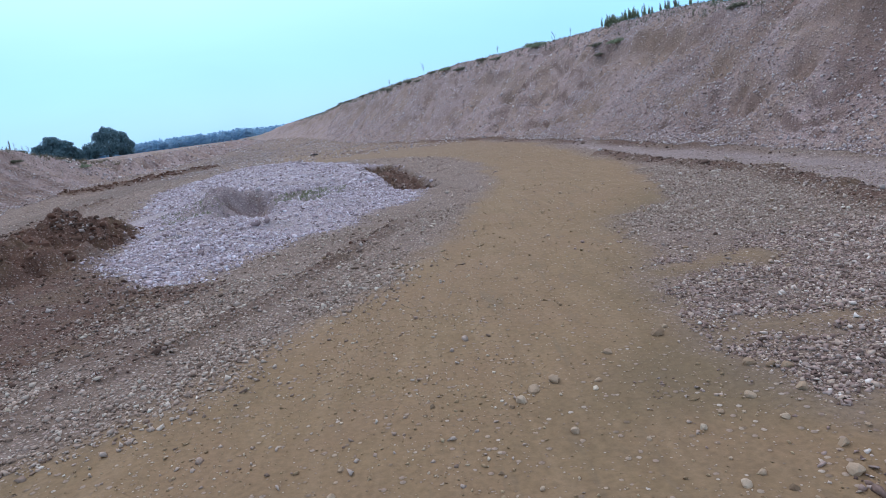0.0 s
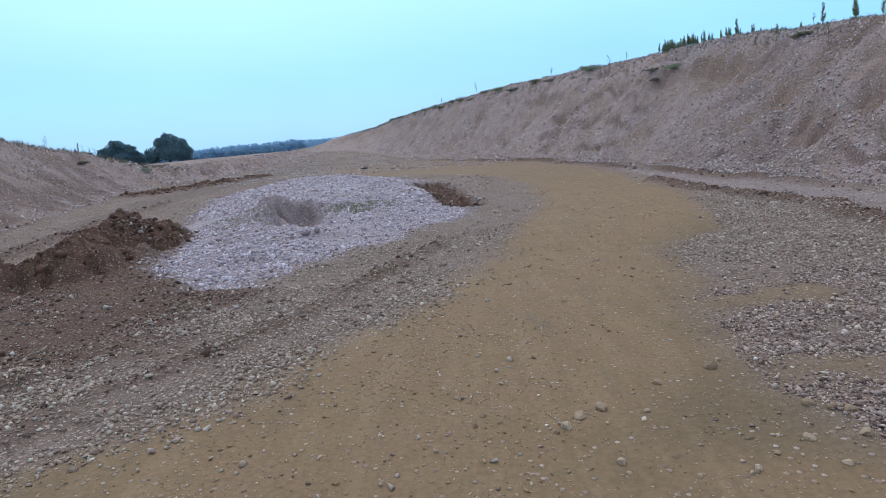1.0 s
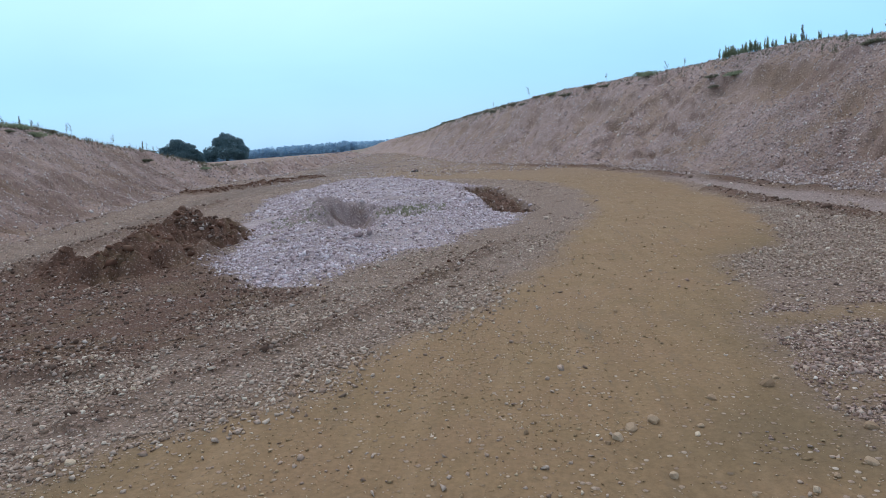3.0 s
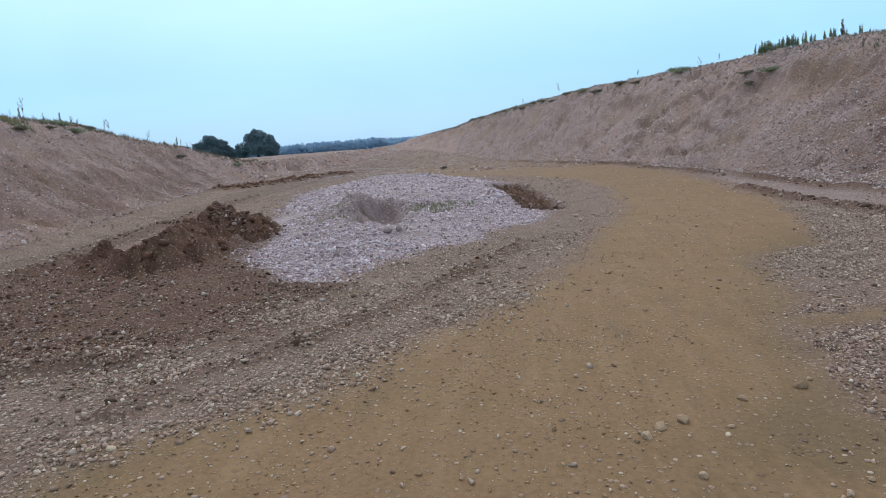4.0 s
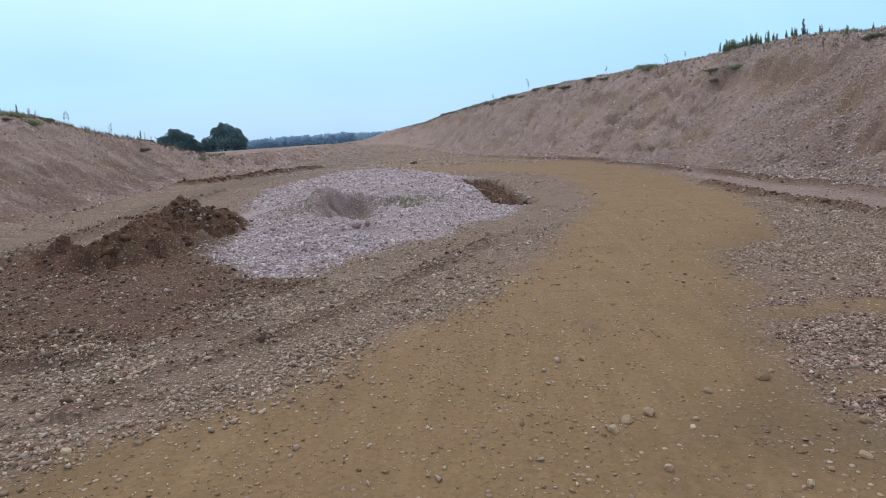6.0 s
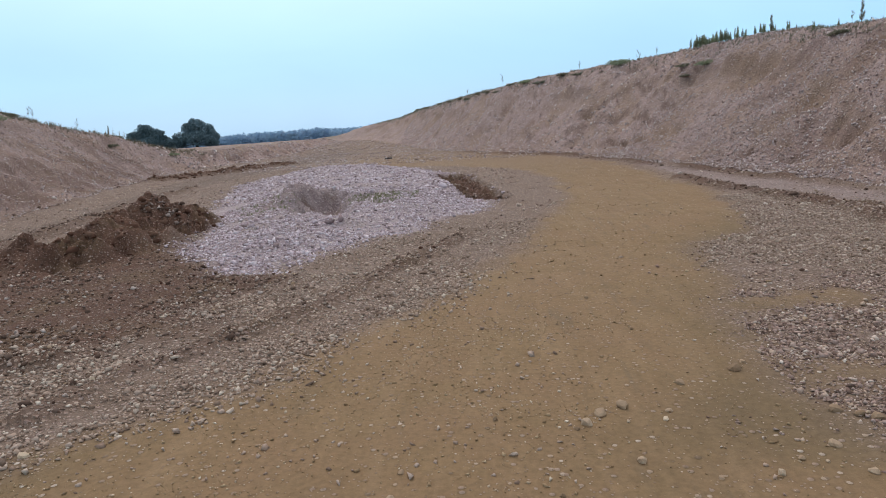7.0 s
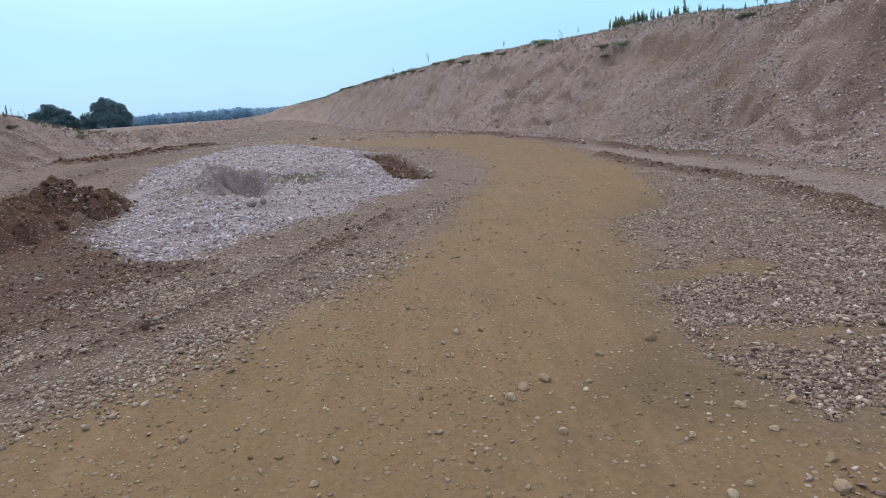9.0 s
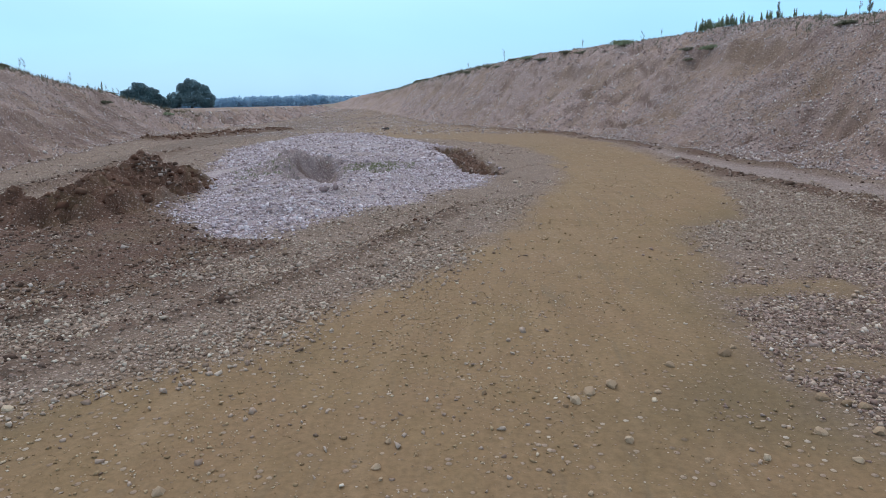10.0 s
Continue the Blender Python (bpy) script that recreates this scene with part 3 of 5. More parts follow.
def build_ground():
    rad, ang = ring_radii(), bearings()
    nr, na = len(rad), len(ang)
    R, A = np.meshgrid(rad, ang, indexing="ij")
    X, Y = R * np.sin(A), R * np.cos(A) - 0.6
    Z = height(X, Y)
    zn = zones(X, Y)
    P = np.stack([X, Y, Z], -1).reshape(-1, 3)
    idx = np.arange(nr * na).reshape(nr, na)
    a, b = idx[:-1], idx[1:]
    nxt = np.roll(np.arange(na), -1)
    quads = np.stack([a, a[:, nxt], b[:, nxt], b], -1).reshape(-1, 4)[:, ::-1]
    # normals of the whole sheet, so that the cuts do not show
    dA, dB = P[quads[:, 2]] - P[quads[:, 0]], P[quads[:, 3]] - P[quads[:, 1]]
    fn = np.cross(dA, dB)
    vn = np.zeros_like(P)
    for k in range(4):
        np.add.at(vn, quads[:, k], fn)
    ln = np.linalg.norm(vn, axis=1, keepdims=True)
    vn = np.where(ln > 0, vn / np.maximum(ln, 1e-12), (0, 0, 1))
    top = np.maximum(smooth(0.93, 1.05, 0.92 * zn["bank_r"] / np.maximum(line(CREST_R, Y), 0.3)) * (zn["bank_r"] > 0),
                     smooth(0.9, 1.05, 0.62 * zn["bank_l"] / np.maximum(line(CREST_L, Y), 0.3)) * (zn["bank_l"] > 0))
    bank = np.maximum(smooth(-0.2, 0.5, zn["bank_r"]), smooth(-0.2, 0.5, zn["bank_l"]))
    soil = np.maximum(np.maximum(zn["soil"], zn["notch"]), np.maximum(zn["berm"] * 0.85, np.maximum(zn["gully"] * (0.5 + 0.6 * fbm(X * 3, Y * 3, 96, 4)), 0.42 * smooth(1.9, 0.5, np.hypot((X + 5.0) * 0.9, (Y - 15.0) * 0.62) + 0.9 * fbm(X * 1.5, Y * 1.5, 95, 4)))))
    dug = np.clip(dents(X, Y) * 1.6, 0, 0.4)
    low = 0.68 * smooth(0, 0.5, zn["bank_l"]) * smooth(6.5, 2.6, zn["bank_l"]) * smooth(-0.4, 0.25, fbm(X * 0.6, Y * 0.6, 97, 4)) * smooth(48, 38, Y)
    low = np.maximum(low, 0.6 * np.clip(dents(X, Y) * 2.2, 0, 1))
    low = np.maximum(low, 0.6 * smooth(0, 0.6, zn["bank_l"]) * smooth(24, 14, Y) * smooth(5.0, 3.0, zn["bank_l"]) * smooth(-0.5, 0.1, fbm(X * 0.8, Y * 0.8, 92, 4)))
    low = np.maximum(low, 0.6 * smooth(0.3, 1.2, zn["bank_r"]) * smooth(30, 17, Y) * smooth(-0.3, 0.3, fbm(X * 0.7, Y * 0.5, 93, 4)))
    low = np.maximum(low, 0.6 * smooth(0.12, 0.03, washes(X, Y)) * smooth(45, 55, Y) * smooth(0.2, 0.8, zn["bank_l"]))
    for d, crest, slope, seed in ((zn["bank_r"], CREST_R, 0.92, 41), (zn["bank_l"], CREST_L, 0.62, 51)):
        frac = np.clip(slope * d / np.maximum(line(crest, Y), 0.3), 0, 1)
        # shade below the scarp's turf lip, coloured in with soil brown
        cut = smooth(0.25, 0.6, scarp(frac, X, Y, seed)[2]) * (d > 0)
        low = np.maximum(low, 0.3 * cut)
        low = np.maximum(low, 0.62 * ledges(X, Y, slope * np.maximum(d, 0), seed)[1] * (d > 0.4) * smooth(1.0, 0.8, frac))
        dug = np.maximum(dug, (0.4 if seed == 41 else 0.15) * slides(X, Y, frac, seed) * (d > 0))
        dug = np.maximum(dug, (0.32 if seed == 41 else 0.15) * scarp(frac, X, Y, seed)[1] * (d > 0))
    # darker olive tone towards the road's margins, wider close by
    margin_olive = np.maximum(smooth(1.0 + 1.2 * smooth(4.2, 3.0, Y), 0.0, -beside(ROAD_OUT, X, Y)) * smooth(13, 8, Y), 0.8 * smooth(0.9, 0.0, beside(ROAD_IN, X, Y)) * smooth(5, 3, Y))
    margin_olive = np.clip(margin_olive * (0.75 + 0.9 * fbm(X * 0.8, Y * 0.8, 98, 4)), 0, 1)
    zone = np.stack([np.maximum(zn["road"] * (1 - bank) * (1 - 0.3 * smooth(16, 42, Y)) * (1 - 0.65 * smooth(44, 60, Y)) * (1 - 0.8 * smooth(32, 42, Y) * smooth(-0.2, -0.28, X / np.maximum(Y, 1))), dug * 0.8), np.maximum(zn["white"] * (1 - zn["notch"]), 0.35 * zn["path"]), np.maximum(np.maximum(soil * (1 - bank), 0.92 * zn["foot"]), low), margin_olive], -1).reshape(-1, 4)
    grass = np.maximum(0.38 * top, 0.9 * smooth(160, 240, R))
    cover = np.stack([bank, zn["track"] * (1 - bank) * (1 - zn["heap"]), grass, np.ones_like(X)], -1).reshape(-1, 4)
    kinds = np.zeros(X.shape, dtype=int)
    kinds[zn["road"] > 0.5] = 1
    kinds[zn["track"] > 0.5] = 2
    kinds[zn["white"] > 0.5] = 3
    kinds[zn["heap"] > 0.5] = 4
    kinds[zn["bank_r"] > 0] = 5
    kinds[zn["bank_l"] > 0] = 6
    kinds[R > 150] = 0
    fk = kinds.reshape(-1)[quads].min(axis=1)
    names = (("ground", "bare stony quarry floor of pinkish gravel and dirt"),
             ("road", "packed tan dirt haul road strewn with small stones"),
             ("dirt_track", "rutted pale dirt track along the bank's foot"),
             ("gravel_mound", "low mound of pale crushed gravel with a gully"),
             ("soil_heap", "dark brown lumpy heap of dug soil"),
             ("embankment_east", "high steep bank of reddish earth and gravel scree"),
             ("embankment_west", "sloping bank of reddish earth and loose stones"))
    cats = ("ground", "road", "track", "gravel mound", "soil heap", "embankment", "embankment")
    made = []
    for k, (name, label) in enumerate(names):
        f = quads[fk == k]
        used, inv = np.unique(f, return_inverse=True)
        me = mesh_from(name, P[used], inv.reshape(-1, 4), 4)
        for key, data in (("zone", zone), ("cover", cover)):
            at = me.attributes.new(key, "FLOAT_COLOR", "POINT")
            at.data.foreach_set("color", np.ascontiguousarray(data[np.minimum(used, len(data) - 1)], dtype=np.float32).ravel())
        me.polygons.foreach_set("use_smooth", np.ones(len(f), dtype=bool))
        me.normals_split_custom_set_from_vertices(vn[used].astype(np.float32))
        me.materials.append(EARTH)
        ob = new(name, me)
        tagged(ob, label, cats[k], kind="structure")
        made.append(ob)
    return made


GROUND, ROAD, TRACK, MOUND, HEAP, BANK_E, BANK_W = build_ground()


# ---- gravel ----
def base_stones(n, octa=False):
    """Angular stone forms, each the hull of a few points: unit places and their triangles."""
    forms = []
    if octa:
        co = np.array(((1, 0, 0), (0, 1, 0), (-1, 0, 0), (0, -1, 0), (0, 0, 1), (0, 0, -1)), dtype=float)
        tri = np.array([t for i in range(4) for t in ((i, (i + 1) % 4, 4), ((i + 1) % 4, i, 5))])
        return [(co + 0.3 * rng.uniform(-1, 1, co.shape), tri) for _ in range(n)]
    for _ in range(n):
        bm = bmesh.new()
        for p in rng.normal(size=(8, 3)):
            bm.verts.new(Vector(p).normalized() * rng.uniform(0.85, 1.2))
        made = bmesh.ops.convex_hull(bm, input=bm.verts)
        bmesh.ops.delete(bm, geom=[g for g in made["geom_interior"] if isinstance(g, bmesh.types.BMVert)], context="VERTS")
        bmesh.ops.triangulate(bm, faces=bm.faces)
        bm.verts.index_update()
        forms.append((np.array([v.co[:] for v in bm.verts]), np.array([[v.index for v in f.verts] for f in bm.faces])))
        bm.free()
    return forms


def turns(n):
    """Random turns, as n matrices."""
    q = rng.normal(size=(n, 4))
    q /= np.linalg.norm(q, axis=1, keepdims=True)
    w, x, y, z = q.T
    return np.stack([1 - 2 * (y * y + z * z), 2 * (x * y - z * w), 2 * (x * z + y * w),
                     2 * (x * y + z * w), 1 - 2 * (x * x + z * z), 2 * (y * z - x * w),
                     2 * (x * z - y * w), 2 * (y * z + x * w), 1 - 2 * (x * x + y * y)], -1).reshape(n, 3, 3)


def scatter(name, box, count, keep, size, spread, mat, label, octa=False, sink=0.25, biggest=0.2, squash=0.72):
    """Loose stones in a stretch of the plan; keep(x, y) is the share that stays."""
    x, y = rng.uniform(box[0], box[2], count), rng.uniform(box[1], box[3], count)
    ok = rng.uniform(0, 1, count) < keep(x, y)
    x, y = x[ok], y[ok]
    n = len(x)
    s = np.minimum(size * np.exp(spread * rng.normal(size=n)), biggest)
    z = height(x, y) + s * (0.5 - sink)
    forms = base_stones(8, octa)
    pick = rng.integers(0, len(forms), n)
    shape = np.stack([np.ones(n), rng.uniform(0.6, 1, n), rng.uniform(0.45, 0.85, n)], -1) * s[:, None]
    turn = turns(n)
    vs, fs, at = [], [], 0
    for k, (form, tri) in enumerate(forms):
        m = np.flatnonzero(pick == k)
        co = np.einsum("nij,nkj->nki", turn[m], form[None] * shape[m][:, None, :])
        co[:, :, 2] *= squash
        co += np.stack([x[m], y[m], z[m]], -1)[:, None, :]
        vs.append(co.reshape(-1, 3))
        fs.append((tri[None] + (at + np.arange(len(m)) * len(form))[:, None, None]).reshape(-1, 3))
        at += len(m) * len(form)
    co, faces = np.vstack(vs), np.vstack(fs)
    me = mesh_from(name, co.reshape(-1, 3), faces, 3)
    me.materials.append(mat)
    ob = new(name, me)
    return tagged(ob, label, "gravel", kind="stuff")


def road_keep(x, y):
    z = zones(x, y)
    clump = smooth(-0.1, 0.5, fbm(x * 1.3, y * 1.3, 67, 3))
    return (0.25 + 0.75 * clump) * z["road"] * (z["bank_r"] < 0)


def near_keep(x, y):
    z = zones(x, y)
    patch = smooth(-0.25, 0.4, fbm(x * 1.1, y * 1.1, 61, 4))
    gravel = 0.18 + 0.82 * patch
    k = gravel * (1 - z["road"]) * (1 - z["soil"] * 0.85) * (1 - 0.55 * z["track"]) + 0.02 * z["road"]
    k = np.maximum(k * (1 - 0.8 * z["path"]), 0.55 * z["berm"])
    k = k * (1 - 0.8 * z["strip"])
    return k * (z["white"] < 0.5) * (z["bank_r"] < 0.3) * (1 - 0.9 * z["heap"])


def white_keep(x, y):
    z = zones(x, y)
    earth = np.clip(0.6 * z["gully"] + 0.5 * smooth(1.9, 0.5, np.hypot((x + 5.0) * 0.9, (y - 15.0) * 0.62) + 0.9 * fbm(x * 1.5, y * 1.5, 95, 4)), 0, 1)
    return (1 - 0.9 * earth) * z["white"] * (0.45 + 0.55 * smooth(-0.3, 0.3, fbm(x * 0.6, y * 0.6, 63, 3))) * (1 - z["notch"])


def bank_keep(which, crest, slope):
    def keep(x, y):
        d = zones(x, y)[which]
        on = (d > -0.3) & (slope * d < line(crest, y) * 1.08)
        face = scarp(np.clip(slope * d / np.maximum(line(crest, y), 0.3), 0, 1), x, y, 41 if which == "bank_r" else 51)[1]
        bare = np.maximum(0.6 * face, np.clip(dents(x, y) * 2.0, 0, 0.7))
        return on * (1 - bare) * (0.42 + 0.58 * smooth(-0.3, 0.25, fbm(x * 0.35, y * 0.35, 65, 4)))
    return keep



NEAR, SIDE = "loose pinkish grey gravel stones on the quarry floor", "loose pinkish grey gravel stones beside the road"
SCREE = "loose pinkish scree stones covering the bank"


def packed_keep(x, y):
    """Where the stones lie packed against one another."""
    z = zones(x, y)
    patch = smooth(-0.15, 0.15, 0.15 + fbm(x * 0.7, y * 0.7, 69, 3) + 0.5 * smooth(2.5, 3.6, x) + 0.9 * smooth(0.55, 0.2, np.hypot(x - 1.98, y - 3.52)))
    return patch * (1 - smooth(0.25, 0.6, z["road"])) * (1 - 0.8 * z["berm"]) * (z["bank_r"] < -1.2) * (1 - 0.85 * z["path"])


scatter("gravel", (1.3, 2.2, 5.6, 7), 50000, packed_keep, 0.0128, 0.45, GRAVEL, "packed pinkish grey gravel stones beside the road", biggest=0.042, squash=0.75, sink=0.25)
scatter("gravel", (1.2, 7, 7.5, 14), 34000, packed_keep, 0.0142, 0.38, EDGE_STONE, "packed pinkish grey gravel stones beside the road", octa=True, biggest=0.05, squash=0.85, sink=0.2)
scatter("gravel", (1.2, 1.2, 8.5, 6.5), 14000, near_keep, 0.013, 0.42, GRAVEL, NEAR, biggest=0.04)
scatter("gravel", (1.2, 6.5, 8.5, 13), 13000, near_keep, 0.015, 0.42, GRAVEL, NEAR, octa=True, biggest=0.05)
scatter("gravel", (-6, 1.2, 0.5, 7), 42000, near_keep, 0.0125, 0.45, EDGE_STONE, SIDE, biggest=0.045)
scatter("gravel", (-12, 3, 0.5, 12), 44000, near_keep, 0.0165, 0.42, EDGE_STONE, SIDE, octa=True, biggest=0.05)
scatter("gravel", (-20, 5, -8, 40), 16000, near_keep, 0.02, 0.45, EDGE_STONE, "loose stones lying on the rutted track", octa=True, biggest=0.07)
scatter("gravel", (-14, 11, 9, 42), 16000, near_keep, 0.026, 0.4, GRAVEL, "loose gravel stones scattered over the quarry floor", octa=True)


def edge_keep(x, y):
    """A thick line of stones pushed to the road's inner edge."""
    d = -beside(ROAD_IN, x, y)
    return np.exp(-((d - 0.2) / 0.5) ** 2) * smooth(-0.3, 0.25, fbm(x * 1.6, y * 1.6, 68, 3)) * smooth(9, 6, y)


scatter("gravel", (-4.2, 2.4, 0.2, 8.5), 17000, edge_keep, 0.0145, 0.42, EDGE_STONE, "pale stones pushed to the road's edge", biggest=0.04, squash=0.85)
scatter("road_gravel", (-4, 1, 4.5, 7), 32000, road_keep, 0.0056, 0.5, CRUMB, "small stones pressed into the packed dirt road", octa=True, biggest=0.02)
scatter("road_gravel", (-3, 7, 5, 30), 12000, road_keep, 0.011, 0.5, CRUMB, "small stones pressed into the packed dirt road", octa=True, biggest=0.03)
scatter("pale_gravel", (-7, 8, 0.5, 17), 42000, white_keep, 0.021, 0.42, PALE_GRAVEL, "pale crushed gravel lying on the mound", octa=True)
scatter("pale_gravel", (-12, 17, 0.5, 36), 36000, white_keep, 0.034, 0.4, PALE_GRAVEL, "pale crushed gravel lying on the mound", octa=True)
scatter("scree", (4.5, 6, 15, 34), 125000, bank_keep("bank_r", CREST_R, 0.92), 0.0205, 0.45, SCREE_STONE, SCREE, octa=True, biggest=0.06, squash=0.95, sink=0.1)
scatter("scree", (-14, 34, 14, 95), 85000, bank_keep("bank_r", CREST_R, 0.92), 0.042, 0.42, SCREE_STONE, SCREE, octa=True, biggest=0.1, squash=0.95, sink=0.1)
scatter("scree", (-48, 45, -20, 120), 30000, bank_keep("bank_l", CREST_L, 0.62), 0.07, 0.4, SCREE_STONE, SCREE, octa=True, squash=0.95, sink=0.1)
scatter("scree", (-30, 6, -11, 60), 108000, bank_keep("bank_l", CREST_L, 0.62), 0.026, 0.42, SCREE_STONE, SCREE, octa=True, biggest=0.075, squash=0.95, sink=0.1)


def margin_keep(x, y):
    """Stones thinly spread over the dirt at the road's outer margin."""
    return 0.7 * smooth(-0.15, 0.4, fbm(x * 1.7, y * 1.7, 94, 3)) * smooth(0.9, 1.5, x) * zones(x, y)["road"]


scatter("gravel", (0.9, 1.6, 3.4, 3.6), 4200, margin_keep, 0.0115, 0.55, GRAVEL, "loose pinkish stones on the dirt at the road's margin", biggest=0.045, squash=0.8)


def soil_stone_keep(x, y):
    """Stones worked into the brown soil below the heap."""
    z = zones(x, y)
    return 0.75 * z["soil"] * (0.3 + 0.7 * smooth(-0.25, 0.4, fbm(x * 1.1, y * 1.1, 61, 4))) * (1 - z["heap"]) * (z["white"] < 0.4) * (1 - z["road"])


scatter("gravel", (-9, 2.5, -1.5, 11.5), 24000, soil_stone_keep, 0.0165, 0.45, TURNED, "dull stones worked into the brown soil", octa=True, biggest=0.05, squash=0.8)


def strip_keep(x, y):
    return 0.6 * zones(x, y)["strip"]


def berm_keep(x, y):
    z = zones(x, y)
    return np.maximum(z["berm"], 0.9 * z["foot"]) * (1 - 0.85 * z["strip"]) * (z["white"] < 0.4) * (z["heap"] < 0.4)


scatter("gravel", (-12, 3.5, 7.5, 16), 22000, berm_keep, 0.02, 0.45, TURNED, "stones turned up along the grader's windrows", octa=True, biggest=0.06, squash=0.9)
scatter("gravel", (-23, 12, 8, 48), 24000, berm_keep, 0.03, 0.4, TURNED, "stones spilled along the foot of the bank", octa=True, biggest=0.12, squash=0.9)


scatter("soil_clods", (-22, 32, -14, 52), 9000, strip_keep, 0.05, 0.45, CLOD, "dark clods on the strip of turned soil", octa=True, biggest=0.16)


def notch_keep(x, y):
    z = zones(x, y)
    return 0.9 * z["notch"]


def far_keep(x, y):
    z = zones(x, y)
    return (z["bank_r"] < 0) * (z["bank_l"] < 0) * (1 - 0.6 * z["strip"]) * (0.35 + 0.65 * smooth(-0.2, 0.3, fbm(x * 0.4, y * 0.4, 64, 3)))


scatter("soil_clods", (-6, 12, 0.5, 27), 8000, notch_keep, 0.03, 0.5, TURNED, "dark earth clods in the dug edge of the mound", octa=True, biggest=0.13)
scatter("gravel", (-26, 38, 3, 80), 11000, far_keep, 0.05, 0.4, SCREE_STONE, "pinkish stones strewn over the far quarry floor", octa=True, biggest=0.14)
scatter("gravel", (-48, 78, 2, 140), 10000, far_keep, 0.085, 0.4, SCREE_STONE, "pinkish stones strewn over the far quarry floor", octa=True, biggest=0.2)
scatter("gravel", (-7.0, 11.1, -6.1, 12.2), 260, lambda x, y: 0.8 * np.exp(-(np.hypot(x + 6.5, y - 11.6) / 0.4) ** 2), 0.04, 0.5, TURNED, "greyish stones tipped onto the soil heap", biggest=0.08, sink=0.4)


def heap_keep(x, y):
    return 0.9 * zones(x, y)["heap"]


def soil_keep(x, y):
    z = zones(x, y)
    return np.maximum(z["soil"] * 0.5, np.maximum(z["berm"], z["notch"])) * (z["white"] < 0.5) * (z["bank_r"] < 0) * (z["bank_l"] < 0)


scatter("soil_clods", (-10, 8.5, -5, 16), 5000, heap_keep, 0.022, 0.6, CLOD, "dark brown clods lying on the soil heap", biggest=0.11, sink=0.7, squash=0.9)
scatter("soil_clods", (-9, 3, 6, 27), 7000, soil_keep, 0.013, 0.5, CLOD, "small dark clods on the disturbed soil", octa=True, biggest=0.07)


# ---- helpers for things ----
def part(name, bm, mat, parent, label="", flat=False):
    me = bpy.data.meshes.new(name)
    bm.to_mesh(me)
    bm.free()
    if not flat:
        me.polygons.foreach_set("use_smooth", [True] * len(me.polygons))
    me.materials.append(mat)
    ob = new(name, me)
    ob.parent = parent
    if label:
        tagged(ob, label)
    return ob


def tube(bm, pts, radii, sides=6):
    """A tapered tube along points."""
    rings = []
    for i, (p, r) in enumerate(zip(pts, radii)):
        p = Vector(p)
        a, b = Vector(pts[max(0, i - 1)]), Vector(pts[min(len(pts) - 1, i + 1)])
        q = (b - a).to_track_quat("Z", "Y")
        rings.append([bm.verts.new(p + q @ Vector((r * math.cos(k * math.tau / sides), r * math.sin(k * math.tau / sides), 0)))
                      for k in range(sides)])
    for lo, hi in zip(rings, rings[1:]):
        for k in range(sides):
            bm.faces.new((lo[k], lo[(k + 1) % sides], hi[(k + 1) % sides], hi[k]))
    bm.faces.new(rings[-1])
    bm.faces.new(rings[0][::-1])


def blade(bm, base, tip, width):
    """One leaf: a folded strip with a point."""
    base, tip = Vector(base), Vector(tip)
    d = tip - base
    s = d.cross(Vector((0.13, 0.29, 1))).normalized() * width / 2
    if s.length < 1e-6:
        s = Vector((width / 2, 0, 0))
    n = d.cross(s).normalized() * width * 0.25
    mid = base + d * 0.45
    v = [bm.verts.new(c) for c in (base, mid + s + n, mid - s + n, tip)]
    bm.faces.new((v[0], v[1], v[3]))
    bm.faces.new((v[0], v[3], v[2]))


def ground_z(x, y):
    return float(height(np.array([x], dtype=float), np.array([y], dtype=float))[0])


# ---- trees ----
def leaf_cloud(lobes, count, size, seed):
    """Small leaf sprays filling the lobes of a crown, thicker towards their skins."""
    r = np.random.default_rng(seed)
    lob = np.array(lobes)
    wgt = (lob[:, 3] * lob[:, 4]) ** 1.0
    pick = r.choice(len(lob), count, p=wgt / wgt.sum())
    d = r.normal(size=(count, 3))
    d /= np.linalg.norm(d, axis=1, keepdims=True)
    rad = (0.5 + 0.7 * r.uniform(0, 1, count) ** 0.8)[:, None]
    c = lob[pick, :3] + d * rad * np.stack([lob[pick, 3], lob[pick, 3], lob[pick, 4]], -1)
    u = r.normal(size=(count, 3))
    u /= np.linalg.norm(u, axis=1, keepdims=True)
    v = np.cross(u, r.normal(size=(count, 3)))
    v /= np.linalg.norm(v, axis=1, keepdims=True)
    s = (size * r.uniform(0.5, 1.3, count))[:, None]
    w = np.cross(u, v) * 0.3
    verts = np.stack([c - u * s, c + v * s * 0.6 + w * s, c + u * s, c - v * s * 0.6 + w * s], 1).reshape(-1, 3)
    return verts, np.arange(len(verts)).reshape(-1, 4)


